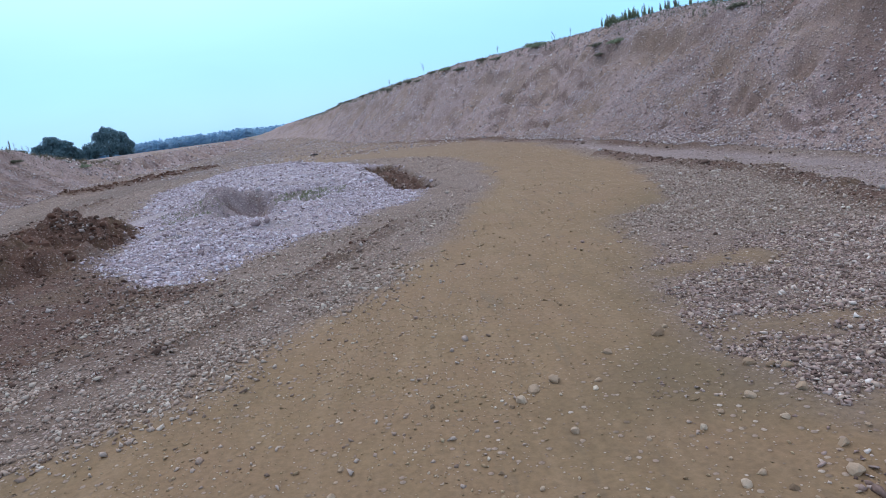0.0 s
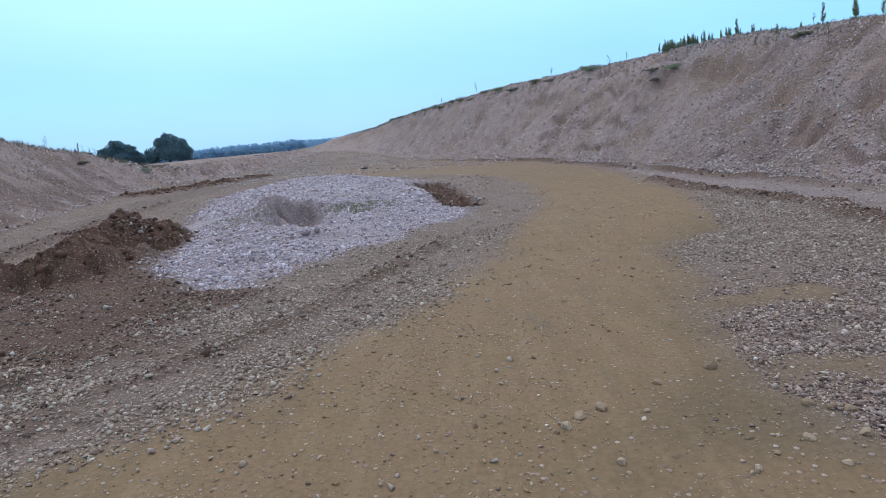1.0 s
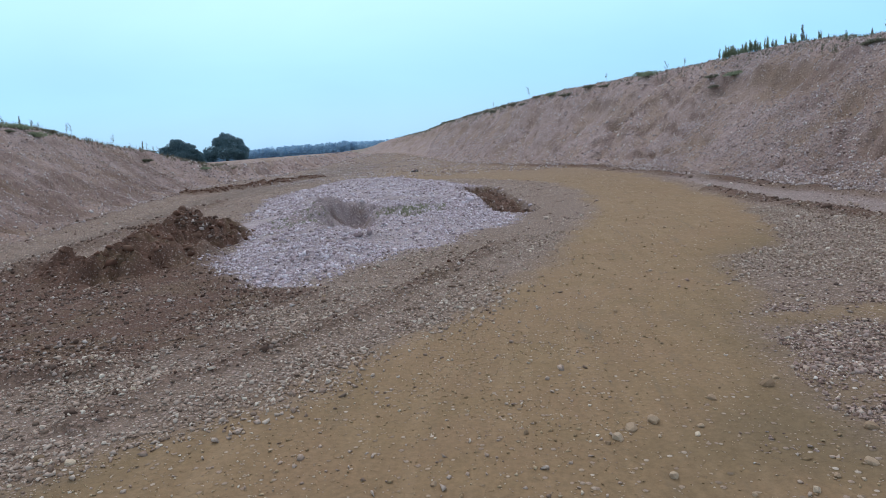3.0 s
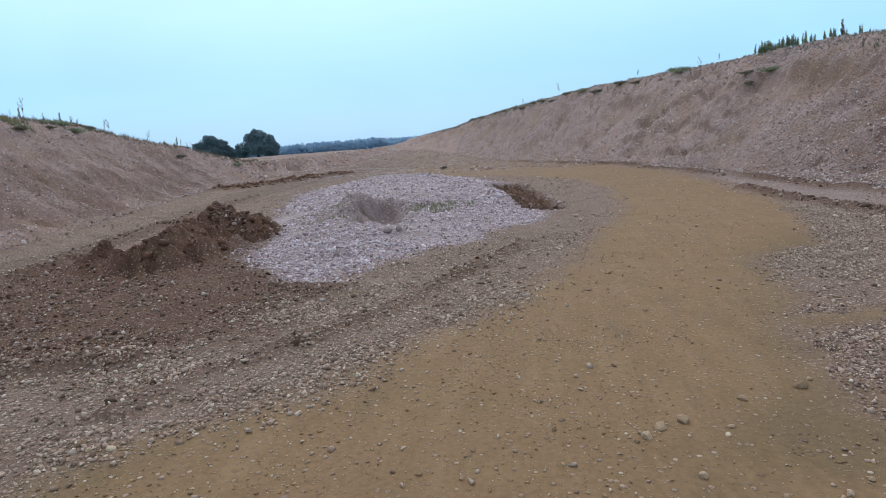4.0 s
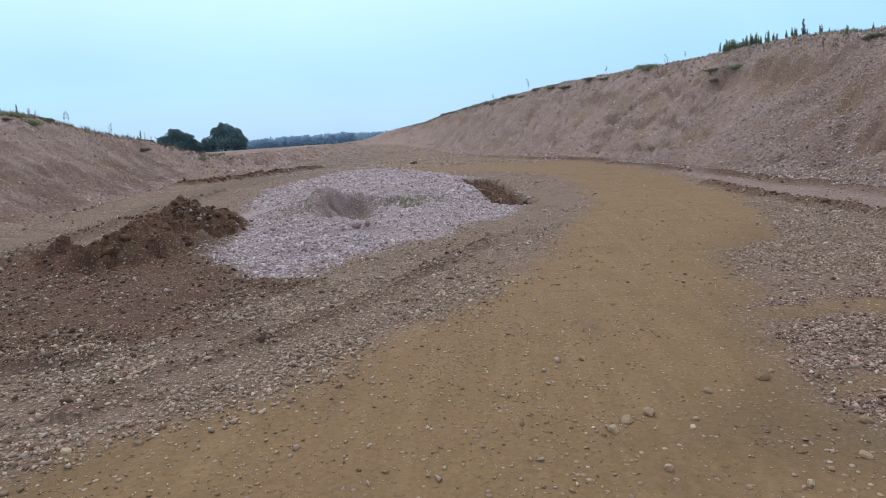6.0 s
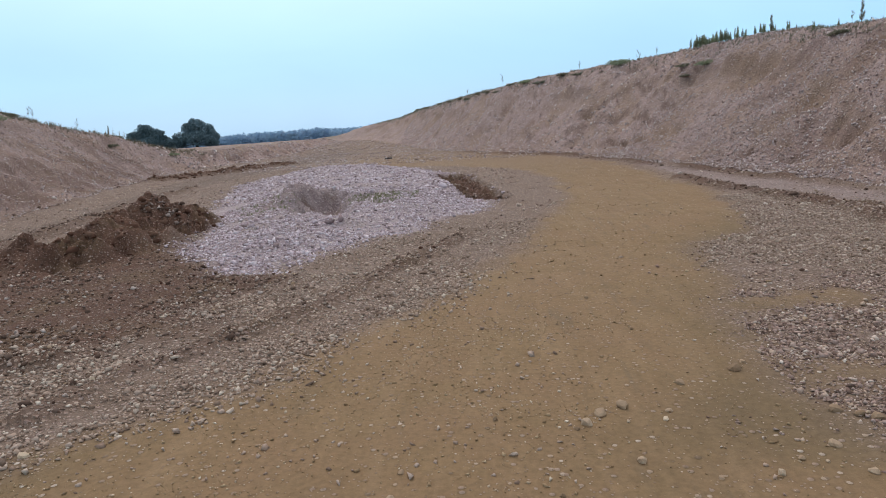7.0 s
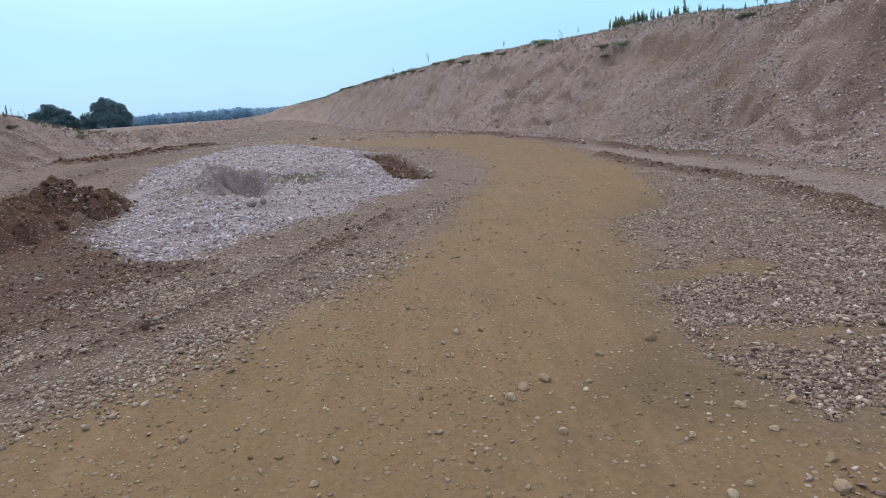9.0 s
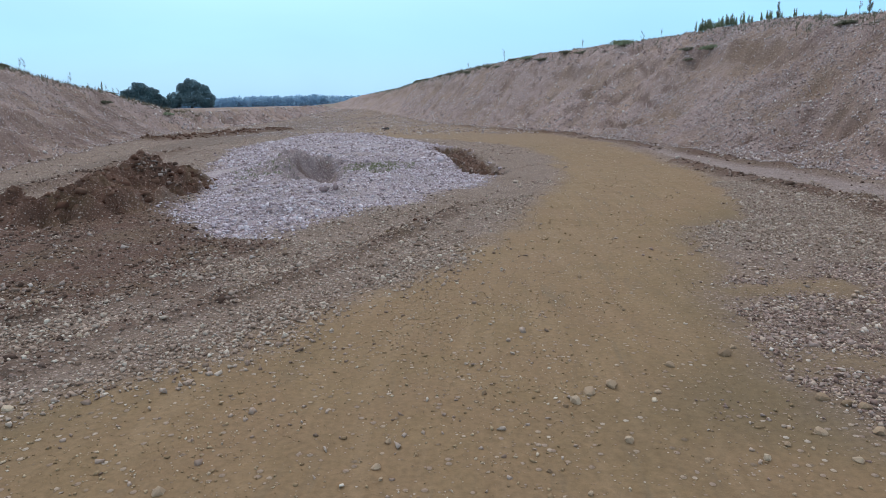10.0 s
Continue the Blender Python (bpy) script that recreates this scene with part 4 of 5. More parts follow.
def oak(x, y, tall, wide, seed, lobes, label):
    """A broad field tree; lobes are (across, along, height, half width, half height) as shares of its width and height."""
    r = random.Random(seed)
    root = tagged(new("tree"), label, "tree", "field trees")
    bm = bmesh.new()
    tube(bm, [(0, 0, -0.4), (0.05, 0, tall * 0.12), (0.1, 0.05, tall * 0.26), (0.0, 0.1, tall * 0.5), (0.1, 0, tall * 0.8)],
         [0.55, 0.42, 0.36, 0.24, 0.06], 9)
    full = []
    for ax, ay, h, w, t in lobes:
        p = Vector((ax * wide, ay * wide, h * tall))
        tube(bm, [(0.06, 0.03, tall * 0.12 + 0.3 * p.z * r.random()), tuple(p * 0.55 + Vector((0, 0, 0.2))), tuple(p)], [0.17, 0.1, 0.03], 6)
        full.append((p.x, p.y, p.z, w * wide * 0.8, t * tall * 0.8))
        for k in range(6):
            a, b = r.uniform(0, math.tau), r.uniform(-0.5, 1.0)
            c = math.sqrt(max(0.05, 1 - b * b))
            full.append((p.x + w * wide * 0.72 * c * math.cos(a), p.y + w * wide * 0.72 * c * math.sin(a), p.z + t * tall * 0.75 * b,
                         w * wide * r.uniform(0.25, 0.42), t * tall * r.uniform(0.25, 0.42)))
    part("trunk", bm, BARK, root, "dark trunk with spreading limbs")
    verts, faces = leaf_cloud(full, 15000, 0.27, seed)
    me = mesh_from("crown", verts, faces, 4)
    me.materials.append(HAZED_OAK)
    crown = new("crown", me)
    crown.parent = root
    root.matrix_basis = pose(x, y, ground_z(x, y) - 0.2, 0, 0, 26)
    return root


def at_bearing(az, d):
    return d * math.sin(radians(az)), d * math.cos(radians(az))


oak(*at_bearing(-29.75, 228), 8.9, 14.2, 5, ((-0.06, 0, 0.66, 0.24, 0.30), (-0.28, 0.1, 0.45, 0.2, 0.26), (0.16, -0.05, 0.52, 0.2, 0.26), (0.34, 0, 0.3, 0.18, 0.22),
                                             (-0.36, 0, 0.24, 0.16, 0.2), (0.02, -0.1, 0.26, 0.3, 0.24), (0.42, 0.05, 0.14, 0.12, 0.14)),
    "broad dark green oak standing beyond the bank")
oak(*at_bearing(-26.15, 224), 9.7, 14.2, 9, ((0.04, 0, 0.72, 0.2, 0.26), (-0.14, 0.1, 0.62, 0.18, 0.24), (0.24, 0, 0.58, 0.18, 0.24), (-0.34, 0, 0.34, 0.18, 0.22),
                                              (0.34, -0.1, 0.32, 0.17, 0.26), (0.02, -0.1, 0.32, 0.32, 0.28), (-0.36, 0.05, 0.14, 0.16, 0.14), (0.3, 0.05, 0.12, 0.2, 0.14)),
    "rounded dark green oak standing in the field")


def far_wood():
    r = np.random.default_rng(21)
    vs, fs, n = [], [], 0
    gz = ground_z(-200, 650)
    for i in range(820):
        x = -700 + 900 * i / 820 + r.uniform(-3, 3)
        y = 640 + r.uniform(-12, 40) - 0.12 * (x + 150)
        tall = r.uniform(10.6, 11.4) * (1 + 0.06 * math.sin(x * 0.021) + 0.05 * math.sin(x * 0.09))
        lobes = [(x + r.uniform(-2, 2), y + r.uniform(-2, 2), gz + tall * h, r.uniform(3.2, 4.6), tall * 0.3) for h in (0.12, 0.4, 0.72)]
        v, f = leaf_cloud(lobes, 95, 1.4, 1000 + i)
        vs.append(v)
        fs.append(f + n)
        n += len(v)
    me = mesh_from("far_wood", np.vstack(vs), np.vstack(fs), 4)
    me.materials.append(HAZED_FOREST)
    tagged(new("far_wood", me), "distant belt of woodland with blue haze painted into its leaves", "woodland", kind="stuff")


far_wood()


# ---- weeds on the banks ----
def spike_weed(name, tall, leaf_mat, stalks, dense, label, seed, spread=0.12):
    """A tall weed: upright stalks closely set with short rising leaves."""
    r = random.Random(seed)
    root = tagged(new(name), label, "weed", "weeds on the banks")
    stem, leaf = bmesh.new(), bmesh.new()
    for k in range(stalks):
        a = r.uniform(0, math.tau)
        b = Vector((spread * r.random() * math.cos(a), spread * r.random() * math.sin(a), 0)) if stalks > 1 else Vector()
        h = tall * r.uniform(0.62, 1.0) if k else tall
        lean = Vector((r.uniform(-0.1, 0.1), r.uniform(-0.1, 0.1), 1)) * h
        tube(stem, [tuple(b - Vector((0, 0, 0.08))), tuple(b + lean * 0.5), tuple(b + lean)], [0.012, 0.009, 0.004], 5)
        for i in range(dense):
            t = (i + r.random()) / dense
            t = 0.12 + 0.88 * t
            p = b + lean * t
            q = r.uniform(0, math.tau)
            ln = r.uniform(0.10, 0.2) * (1.15 - 0.65 * t) * (0.7 + 0.4 * tall)
            out = Vector((math.cos(q), math.sin(q), r.uniform(0.7, 1.5))).normalized() * ln
            blade(leaf, p, p + out, ln * 0.42)
    part("stem", stem, WEED_DRY, root)
    tagged(part("leaves", leaf, leaf_mat, root), kind="stuff")
    return root


def dry_weed(tall, seed):
    """A bare dry stalk with a few rising side shoots and seed heads."""
    r = random.Random(seed)
    root = tagged(new("dry_weed"), "thin dry brown weed stalk on the bank", "weed", "weeds on the banks")
    stem, head = bmesh.new(), bmesh.new()
    tube(stem, [(0, 0, -0.08), (0.02, 0.01, tall * 0.5), (0.0, 0.03, tall)], [0.011, 0.008, 0.003], 5)
    for k in range(9):
        z = tall * r.uniform(0.3, 0.9)
        a = r.uniform(0, math.tau)
        d = tall * r.uniform(0.08, 0.2)
        e = Vector((d * math.cos(a), d * math.sin(a), z + d * 1.6))
        tube(stem, [(0.01, 0.01, z), tuple(e)], [0.006, 0.003], 4)
        for j in range(7):
            p = Vector((0.01, 0.01, z)).lerp(e, r.uniform(0.45, 1.0))
            blade(head, p, p + Vector((r.uniform(-1, 1), r.uniform(-1, 1), r.uniform(0.2, 1.4))) * 0.05, 0.025)
    part("stem", stem, WEED_DRY, root)
    tagged(part("seed_heads", head, WEED_DARK, root), kind="stuff")
    return root


def low_bush(name, wide, tall, mat, label, seed):
    """A low mat of leaves on short stems, spreading over the ground."""
    r = random.Random(seed)
    root = tagged(new(name), label, "bush", "low bushes on the banks")
    stem, leaf = bmesh.new(), bmesh.new()
    for k in range(30):
        a, d = r.uniform(0, math.tau), wide / 2 * math.sqrt(r.random())
        top = tall * (1.0 - 0.75 * (2 * d / wide) ** 2) * r.uniform(0.6, 1.0)
        e = Vector((d * math.cos(a), 0.6 * d * math.sin(a), top))
        tube(stem, [(e.x * 0.7, e.y * 0.7, -0.06), tuple(e * 0.85)], [0.008, 0.004], 4)
        for j in range(30):
            p = Vector((e.x, e.y, e.z * r.uniform(-0.2, 0.9))) + Vector((r.uniform(-1, 1), r.uniform(-1, 1), 0)) * wide * 0.1
            o = Vector((r.uniform(-1, 1), r.uniform(-1, 1), r.uniform(-0.2, 0.9))).normalized() * r.uniform(0.04, 0.085)
            blade(leaf, p, p + o, 0.045)
    tagged(part("stems", stem, WEED_DRY, root), kind="stuff")
    tagged(part("leaves", leaf, mat, root), kind="stuff")
    return root


def stand(ob, x, y, scale=1.0, turn=0.0):
    """Puts a prototype, or a copy of it, on the ground."""
    m = pose(x, y, ground_z(x, y), 0, 0, turn) @ Matrix.Diagonal((scale, scale, scale, 1))
    if not ob.get("placed"):
        ob["placed"] = 1
        ob.matrix_basis = m
        return ob
    return copy_thing(ob, m)


def crest_x(y, east=True, back=0.0):
    """Where the bank's edge runs, by its distance along the road."""
    if east:
        slope = (line(FOOT_R, y + 1) - line(FOOT_R, y - 1)) / 2
        return float(line(FOOT_R, y) + (line(CREST_R, y) / 0.92 + back) * math.hypot(1, slope))
    slope = (line(FOOT_L, y + 1) - line(FOOT_L, y - 1)) / 2
    return float(line(FOOT_L, y) - (line(CREST_L, y) / 0.62 + back) * math.hypot(1, slope))


SPIKES = [spike_weed("spike_weed", 0.85, WEED_GREEN, 1, 70, "tall upright grey-green weed on the bank top", 1),
          spike_weed("spike_weed", 0.75, WEED_GREEN, 3, 46, "clump of upright grey-green weeds on the bank top", 2),
          spike_weed("spike_weed", 0.62, WEED_DARK, 2, 40, "dark upright weed on the bank top", 3),
          spike_weed("spike_weed", 0.95, WEED_DARK, 1, 85, "tall dark bushy weed spike on the bank top", 4, 0.2)]
DRY = [dry_weed(0.9, 11), dry_weed(0.65, 12)]
BUSHES = [low_bush("low_bush", 1.5, 0.24, WEED_GREEN, "low dark green bush on the bank top", 21),
          low_bush("low_bush", 1.0, 0.18, WEED_DARK, "small grey-brown scrubby plant on the bank", 22)]
wr = random.Random(5)
# the thick row on the high bank
for k in range(44):
    y = wr.uniform(31.8, 37.2)
    stand(SPIKES[wr.choice((0, 1, 1))], crest_x(y, True, wr.uniform(-0.05, 0.8)), y, wr.uniform(0.6, 0.95), wr.uniform(0, 360))
for k in range(9):
    y = wr.uniform(28.6, 31.2)
    stand(SPIKES[wr.choice((2, 3, 1))], crest_x(y, True, wr.uniform(0.0, 0.6)), y, wr.uniform(0.55, 0.85), wr.uniform(0, 360))
# single plants nearer by
for y, k, sc in ((22.6, 3, 1.0), (20.9, 1, 1.05), (19.6, 0, 0.9), (18.1, 0, 0.95), (17.0, 1, 1.0), (23.8, 2, 0.7), (25.4, 1, 0.5), (26.6, 2, 0.5),
                 (15.8, 0, 0.8), (18.9, 2, 0.6), (27.3, 1, 0.6)):
    stand(SPIKES[k], crest_x(y, True, 0.15), y, sc, wr.uniform(0, 360))
for y, b, sc in ((39.8, -0.5, 1.0), (40.4, -0.7, 0.9), (39.2, 0.1, 0.8), (25.0, -0.8, 0.9), (24.4, -0.7, 0.8), (21.7, -0.5, 0.8), (20.4, -0.9, 0.7),
                 (48.0, 0.2, 1.0), (61.0, 0.2, 1.1), (74.0, 0.2, 1.2), (23.0, 0.1, 0.7)):
    stand(DRY[wr.randrange(2)], crest_x(y, True, b), y, sc, wr.uniform(0, 360))
for y, b, sc, k in ((42.0, 0.1, 1.25, 0), (42.6, 0.3, 1.0, 0), (33.2, -1.0, 0.9, 1), (31.4, -0.7, 0.8, 0), (32.6, -1.3, 0.8, 1), (22.8, -0.1, 0.9, 1),
                    (46.5, -0.3, 1.1, 1), (49.0, 0.0, 1.2, 1), (51.5, -0.4, 1.3, 1), (54.0, -0.1, 1.1, 0), (57.0, 0.1, 1.3, 1), (60.0, -0.3, 1.2, 0), (63.5, -0.1, 1.4, 1),
                    (67.0, 0.0, 1.3, 0), (71.0, -0.3, 1.5, 1), (75.0, 0.0, 1.4, 0), (80.0, 0.0, 1.5, 1), (86.0, 0.0, 1.5, 0), (93.0, 0.0, 1.6, 1), (100.0, 0.1, 1.6, 0)):
    stand(BUSHES[k if y < 56 else 1], crest_x(y, True, b - 0.3), y, sc, wr.uniform(0, 360))
# the lower bank
for k in range(52):
    y = wr.uniform(22, 52)
    stand(wr.choice((DRY[0], DRY[1], SPIKES[2], SPIKES[2], SPIKES[3])), crest_x(y, False, wr.uniform(-0.6, 0.5)), y, wr.uniform(0.4, 0.85), wr.uniform(0, 360))
stand(DRY[0], crest_x(27.0, False, 0.1), 27.0, 1.0, 40)
for k in range(16):
    y = wr.uniform(20, 48)
    stand(BUSHES[wr.choice((0, 1, 1))], crest_x(y, False, wr.uniform(-1.6, 0.3)), y, wr.uniform(0.6, 1.2), wr.uniform(0, 360))


def grass_stuff(name, spots, tall, label, mat, seed):
    """Tufts of blades; spots are (x, y, radius, tufts)."""
    r = np.random.default_rng(seed)
    vs = []
    cx, cy, rad = (np.concatenate([np.full(s[3], s[k]) for s in spots]) for k in range(3))
    n = len(cx)
    a, d = r.uniform(0, math.tau, n), rad * np.sqrt(r.uniform(0, 1, n))
    px, py = cx + d * np.cos(a), cy + d * np.sin(a)
    pz = height(px, py) - 0.02
    for k in range(7):
        q = r.uniform(0, math.tau, n)
        h = tall * r.uniform(0.45, 1.1, n)
        o = np.stack([np.cos(q), np.sin(q), np.zeros(n)], -1)
        w = np.stack([-np.sin(q), np.cos(q), np.zeros(n)], -1) * (0.035 * tall + 0.004)
        b = np.stack([px, py, pz], -1) + o * 0.05 * r.uniform(0, 1, (n, 1))
        tip = b + o * (h * r.uniform(0.1, 0.6, n))[:, None] + np.stack([np.zeros(n), np.zeros(n), h], -1)
        vs.append(np.stack([b - w, b + w, tip], 1).reshape(-1, 3))
    v = np.vstack(vs)
    me = mesh_from(name, v, np.arange(len(v)).reshape(-1, 3), 3)
    me.materials.append(mat)
    return tagged(new(name, me), label, "grass", kind="stuff")


grass_stuff("grass", [(crest_x(y, True, b), y, 0.5 + 0.012 * y, 26) for y in np.arange(12, 120, 0.8) for b in (0.2, 1.2)], 0.16,
            "sparse dry grass along the bank's edge", WEED_DARK, 71)
grass_stuff("grass", [(crest_x(y, False, b), y, 0.7, 13) for y in np.arange(10, 54, 0.8) for b in (-0.3, 0.7)], 0.27,
            "sparse dry grass along the lower bank's edge", WEED_DRY, 72)
grass_stuff("grass", [(crest_x(y, True, b), y, 1.5, 15) for y in np.arange(66, 135, 1.5) for b in (-0.2, 0.8)], 0.3,
            "dark green scrub along the far crest of the bank", WEED_DARK, 76)
grass_stuff("grass", [(-3.2, 15.2, 0.7, 260), (-2.8, 15.8, 0.6, 120), (-6.2, 15.6, 0.7, 60), (-5.5, 14.3, 0.8, 90)], 0.09,
            "green grass growing in the gravel hollow", GRASS, 73)
grass_stuff("grass", [(crest_x(24.6, False, -0.9), 24.6, 0.7, 110)], 0.22,
            "bright green grass patch on the lower bank", GRASS, 74)
grass_stuff("grass", [(crest_x(y, False, b), y, 0.8, 6) for y in np.arange(30, 49, 0.9) for b in (-3.0, -1.6)], 0.13,
            "pale dry grass stalks scattered down the lower bank", WEED_DRY, 75)


# ---- the model buggy on the road ----
TYRE = plain_material("tyre_rubber", (0.018, 0.018, 0.02), 0.85)
RIM = plain_material("rim_plastic", (0.10, 0.10, 0.11), 0.4)
SHELL = plain_material("painted_shell", (0.10, 0.035, 0.05), 0.35, 0.0, 9.0, 0.6)
BLACK = plain_material("black_plastic", (0.02, 0.02, 0.022), 0.55)
STEEL = plain_material("dull_steel", (0.35, 0.35, 0.36), 0.35, 0.9)


def block(bm, size, centre, bevel=0.006, taper=(1, 1)):
    """A bevelled block whose top may be narrower than its foot."""
    made = bmesh.ops.create_cube(bm, size=1.0)["verts"]
    for v in made:
        up = v.co.z > 0
        v.co = Vector((v.co.x * size[0] * (taper[0] if up else 1), v.co.y * size[1] * (taper[1] if up else 1), v.co.z * size[2])) + Vector(centre)
    edges = list({e for v in made for e in v.link_edges})
    bmesh.ops.bevel(bm, geom=edges, offset=bevel, segments=2, affect="EDGES")


def disc(bm, radius, wide, centre, sides=20, bevel=0.008):
    """A rounded wheel or ring across the x axis."""
    prof = [(-wide / 2, radius - bevel), (-wide / 2 + bevel, radius), (wide / 2 - bevel, radius), (wide / 2, radius - bevel)]
    rings = []
    for o, r in prof:
        rings.append([bm.verts.new(Vector(centre) + Vector((o, r * math.cos(k * math.tau / sides), r * math.sin(k * math.tau / sides)))) for k in range(sides)])
    for lo, hi in zip(rings, rings[1:]):
        for k in range(sides):
            bm.faces.new((lo[k], lo[(k + 1) % sides], hi[(k + 1) % sides], hi[k]))
    bm.faces.new(rings[0][::-1])
    bm.faces.new(rings[-1])


def buggy(x, y, turn):
    root = tagged(new("model_buggy"), "small dark radio-controlled buggy with knobbly tyres on dirt", "toy car")
    bm = bmesh.new()
    block(bm, (0.16, 0.36, 0.02), (0, 0, 0.062))
    block(bm, (0.10, 0.07, 0.015), (0, 0.21, 0.07))
    part("chassis", bm, BLACK, root)
    bm = bmesh.new()
    block(bm, (0.15, 0.26, 0.055), (0, 0.0, 0.10), 0.012, (0.75, 0.85))
    block(bm, (0.10, 0.12, 0.05), (0, -0.02, 0.145), 0.014, (0.7, 0.55))
    block(bm, (0.09, 0.12, 0.03), (0, 0.16, 0.095), 0.01, (0.7, 0.6))
    part("body_shell", bm, SHELL, root, "dusty dark red painted shell")
    bm = bmesh.new()
    block(bm, (0.20, 0.07, 0.008), (0, -0.22, 0.17), 0.003)
    for s in (-1, 1):
        block(bm, (0.006, 0.085, 0.04), (0.1 * s, -0.22, 0.172), 0.002)
    part("rear_wing", bm, BLACK, root)
    for s in (-1, 1):
        bm = bmesh.new()
        block(bm, (0.008, 0.012, 0.07), (0.03 * s, -0.19, 0.13), 0.002)
        part("wing_mount", bm, BLACK, root)
    for yy in (0.155, -0.155):
        bm = bmesh.new()
        block(bm, (0.13, 0.008, 0.06), (0, yy, 0.115), 0.002, (0.6, 1))
        part("shock_tower", bm, STEEL, root)
        for s in (-1, 1):
            bm = bmesh.new()
            tube(bm, [(0.05 * s, yy + 0.012, 0.14), (0.09 * s, yy + 0.012, 0.07)], [0.011, 0.008], 8)
            part("shock_absorber", bm, STEEL, root)
            bm = bmesh.new()
            tube(bm, [(0.05 * s, yy, 0.062), (0.13 * s, yy, 0.06)], [0.009, 0.007], 6)
            part("suspension_arm", bm, BLACK, root)
            wheel = new("wheel")
            wheel.parent = root
            wheel.location = (0.15 * s, yy, 0.06)
            bm = bmesh.new()
            disc(bm, 0.06, 0.05, (0, 0, 0))
            for k in range(20):
                a = k * math.tau / 20
                block(bm, (0.044, 0.008, 0.006), (0, 0.06 * math.cos(a), 0.06 * math.sin(a)), 0.001)
            part("tyre", bm, TYRE, wheel)
            bm = bmesh.new()
            disc(bm, 0.038, 0.054, (0, 0, 0), 14, 0.005)
            part("rim", bm, RIM, wheel)
    bm = bmesh.new()
    block(bm, (0.13, 0.03, 0.02), (0, 0.25, 0.065), 0.006)
    part("front_bumper", bm, BLACK, root)
    bm = bmesh.new()
    tube(bm, [(0.04, -0.08, 0.15), (0.05, -0.14, 0.25)], [0.0025, 0.0015], 5)
    part("aerial", bm, BLACK, root)
    root.matrix_basis = pose(x, y, ground_z(x, y), 0, 0, turn)
    return root


buggy(-8.55, 47.2, 70)


# ---- loose stones that can be told apart, on the road and beside it ----
def stone_meshes(n, fine):
    """Broken stones: a ball cut by a few random planes, blunt at the edges and flat underneath."""
    out = []
    for k in range(n):
        bm = bmesh.new()
        bmesh.ops.create_icosphere(bm, subdivisions=2 if fine else 1, radius=1.0)
        cuts = rng.normal(size=(9, 3))
        cuts /= np.linalg.norm(cuts, axis=1, keepdims=True)
        far = rng.uniform(0.45, 0.9, 9)
        off = Vector((k * 3.1, k * 1.7, 0.3))
        for v in bm.verts:
            d = v.co.normalized()
            lean = np.maximum(cuts @ np.array(d[:]), 1e-3)
            r = min(1.0, float((far / lean).min()))
            v.co = d * r * (0.5 + 0.04 * noise.noise(d * 3.0 + off))
            v.co.y *= 0.84
            v.co.z = max(v.co.z * 0.78, -0.2)
        me = bpy.data.meshes.new("stone")
        bm.to_mesh(me)
        bm.free()
        me.materials.append(LOOSE)
        out.append(me)
    return out


def clod_meshes(n):
    out = []
    for co, tri in base_stones(n):
        me = mesh_from("clod", co * 0.5 * np.array((1, 0.85, 0.75)), tri, 3)
        me.materials.append(CLOD)
        out.append(me)
    return out


FINE, ROUGH = stone_meshes(7, True), stone_meshes(9, False)
LUMPS = clod_meshes(9)
sr = random.Random(17)


def lay_stone(x, y, size, parent, meshes, z=None):
    ob = new("stone", sr.choice(meshes))
    ob.parent = parent
    ob.matrix_basis = pose(x, y, (ground_z(x, y) if z is None else z) + 0.10 * size, sr.uniform(-14, 14), sr.uniform(-14, 14), sr.uniform(0, 360)) @ Matrix.Diagonal((size, size, size, 1))
    return ob


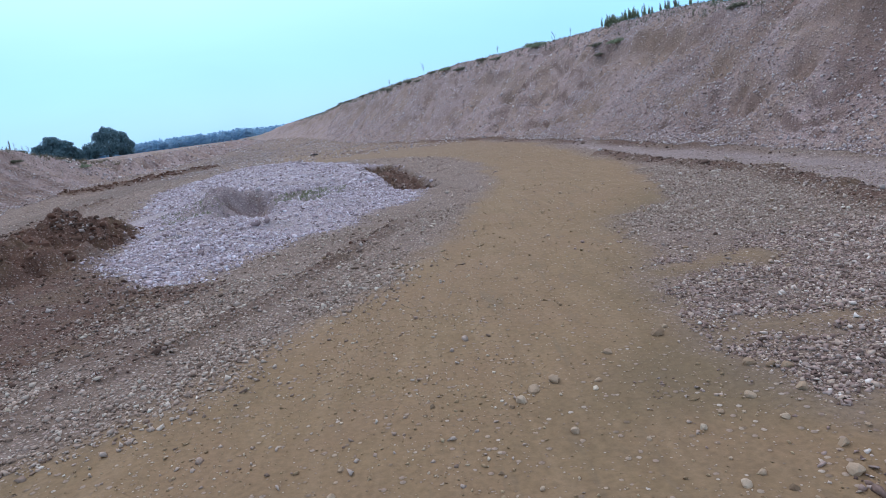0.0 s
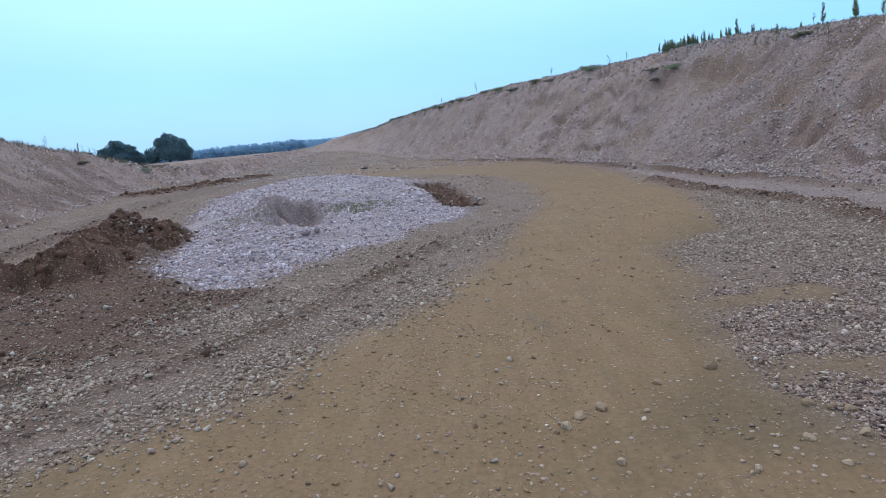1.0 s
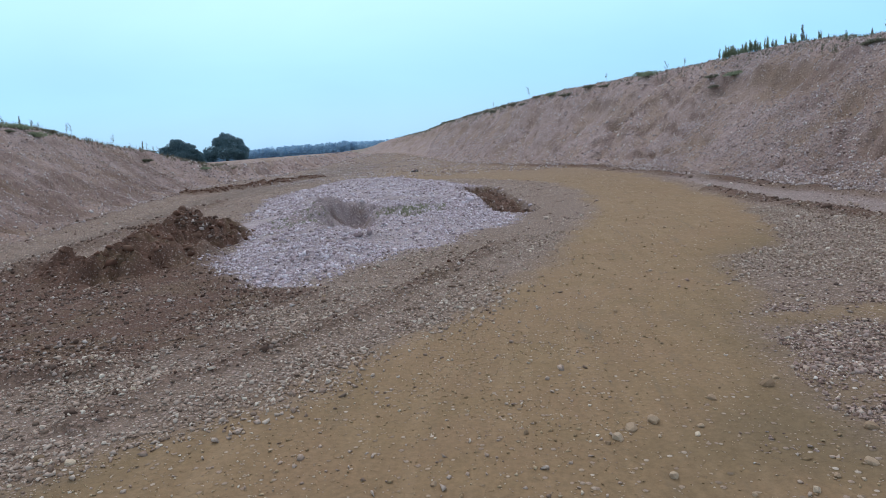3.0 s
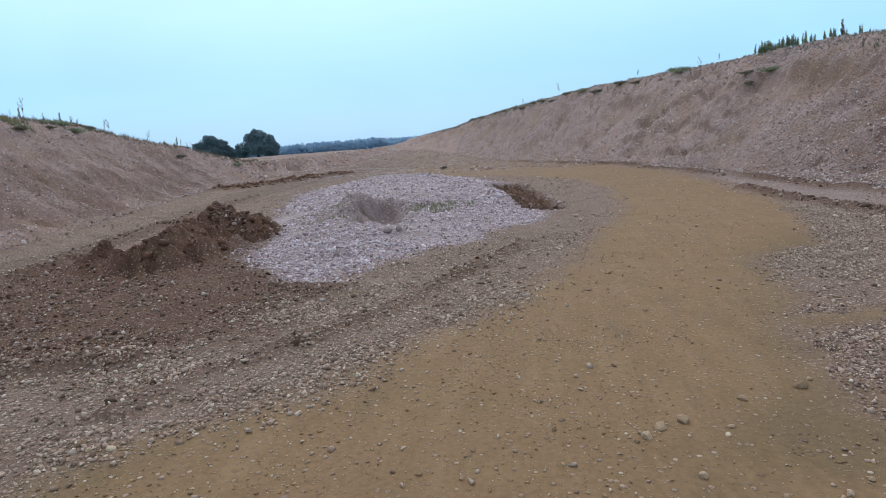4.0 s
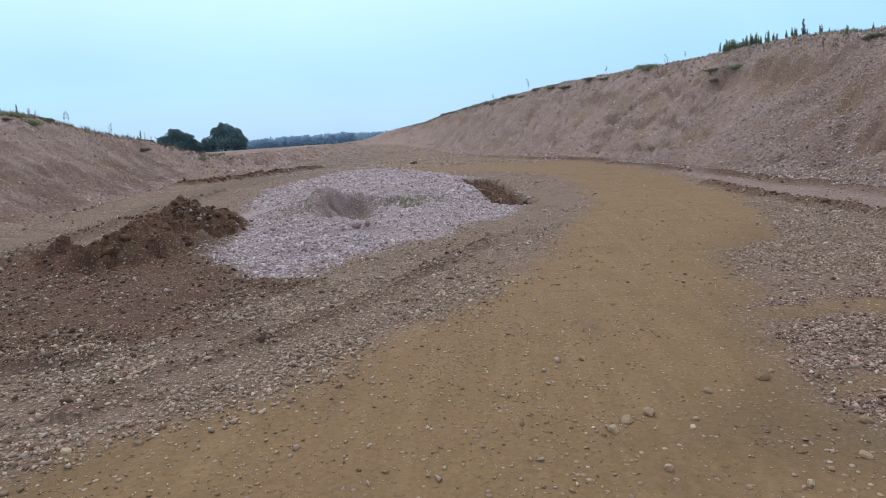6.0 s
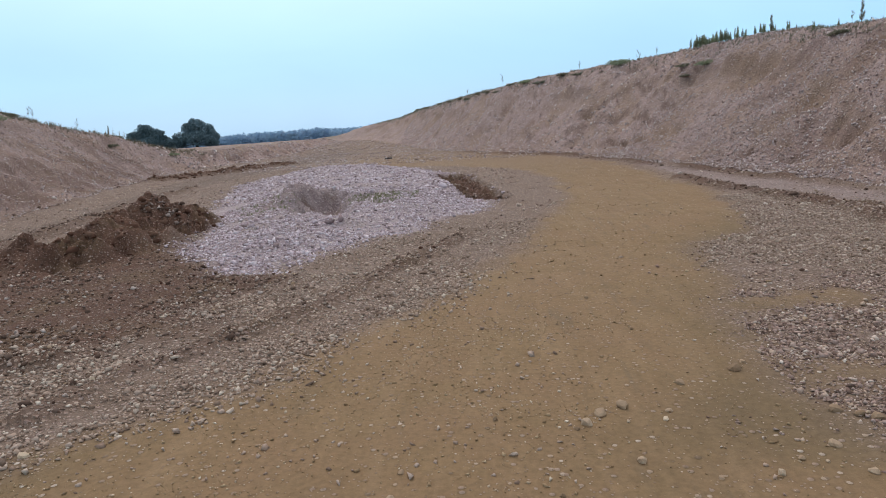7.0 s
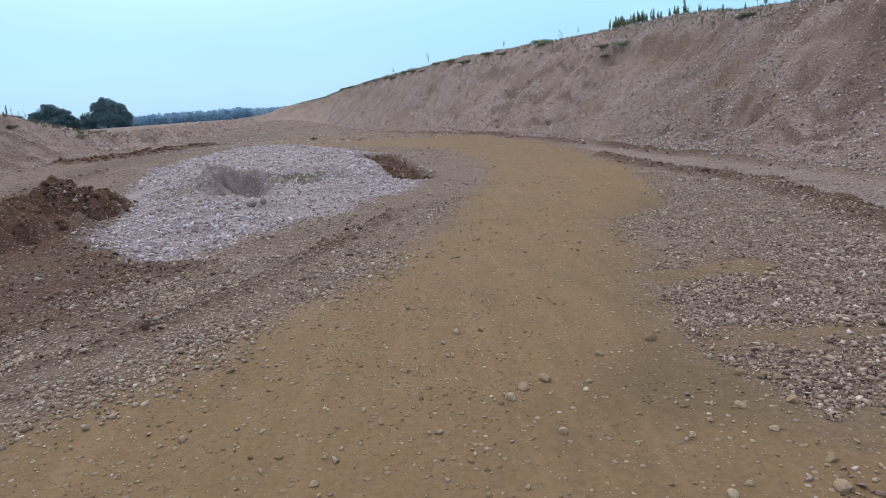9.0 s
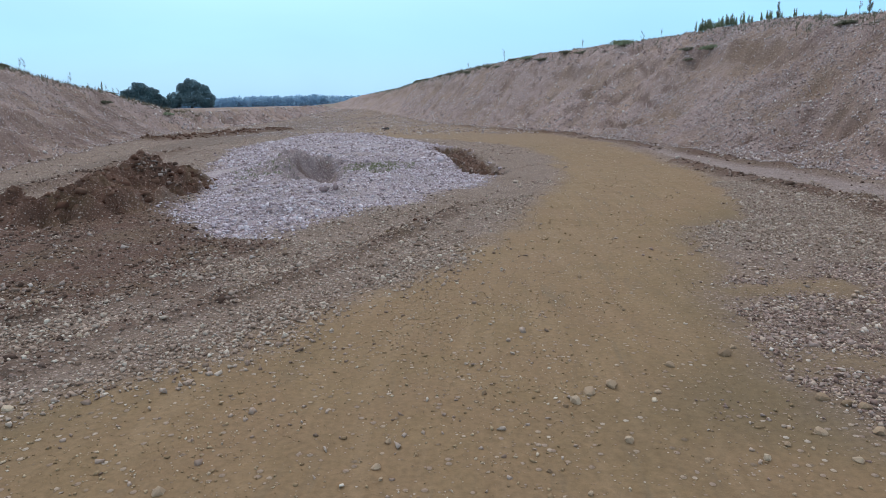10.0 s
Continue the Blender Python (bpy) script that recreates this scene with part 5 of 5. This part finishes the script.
FEATURE_STONES = ((1.4, 4.29, 0.095), (1.5, 4.4, 0.053), (0.54, 3.09, 0.057), (0.56, 3.72, 0.088), (0.41, 3.62, 0.079), (0.32, 3.49, 0.077),
                  (0.25, 3.44, 0.041), (0.99, 4.05, 0.064), (0.81, 3.65, 0.044), (0.77, 3.54, 0.039), (1.54, 3.22, 0.064), (1.32, 3.1, 0.04),
                  (1.69, 2.65, 0.07), (1.17, 2.97, 0.048), (0.88, 2.93, 0.034), (1.58, 2.95, 0.05), (1.13, 2.45, 0.057), (1.3, 2.39, 0.052),
                  (1.61, 2.44, 0.085), (0.11, 2.77, 0.038), (0.28, 2.61, 0.034), (1.81, 3.52, 0.069), (1.73, 3.6, 0.078), (1.9, 3.48, 0.077),
                  (1.82, 3.21, 0.08), (1.24, 2.53, 0.041), (-1.65, 2.47, 0.073), (-0.71, 2.73, 0.047), (-3.17, 3.21, 0.065), (-0.69, 2.97, 0.044),
                  (-2.93, 3.17, 0.062), (2.26, 11.66, 0.075), (0.67, 6.26, 0.052))
for x, y, d in FEATURE_STONES:
    lay_stone(x, y, d * 1.15, ROAD if x < 1.6 else GROUND, FINE)
# stones spread over the near stretch of the road
xs, ys = rng.uniform(-2.4, 3.2, 1500), rng.uniform(2.0, 13.0, 1500)
ok = rng.uniform(0, 1, 1500) < road_keep(xs, ys) * 0.55
for x, y, z in list(zip(xs[ok], ys[ok], height(xs[ok], ys[ok])))[:250]:
    lay_stone(float(x), float(y), min(0.05, 0.016 * math.exp(0.45 * sr.gauss(0, 1))) * (1 + 0.05 * y), ROAD, ROUGH, float(z))
# larger stones among the gravel on both sides
xs, ys = rng.uniform(-5.5, 5.5, 4000), rng.uniform(2.0, 9.0, 4000)
ok = rng.uniform(0, 1, 4000) < near_keep(xs, ys) * 0.35
for x, y, z in list(zip(xs[ok], ys[ok], height(xs[ok], ys[ok])))[:290]:
    lay_stone(float(x), float(y), min(0.08, 0.036 * math.exp(0.35 * sr.gauss(0, 1))), GROUND, ROUGH, float(z))
# big clods by the heap
for x, y, d in ((-6.2, 12.95, 0.32), (-6.3, 12.4, 0.22), (-6.8, 12.9, 0.24), (-6.55, 9.3, 0.24), (-6.0, 10.1, 0.2)):
    lay_stone(x, y, d, HEAP, LUMPS).name = "clod"
# broken lumps all over the heap
xs, ys = rng.uniform(-8.4, -5.6, 900), rng.uniform(8.8, 13.2, 900)
ok = rng.uniform(0, 1, 900) < 0.5 * np.exp(-(zones(xs, ys)["heap_d"] / 0.8) ** 2)
for x, y in list(zip(xs[ok], ys[ok]))[:110]:
    lay_stone(float(x), float(y), min(0.3, 0.15 * math.exp(0.4 * sr.gauss(0, 1))), HEAP, LUMPS, ground_z(float(x), float(y)) - 0.05).name = "clod"
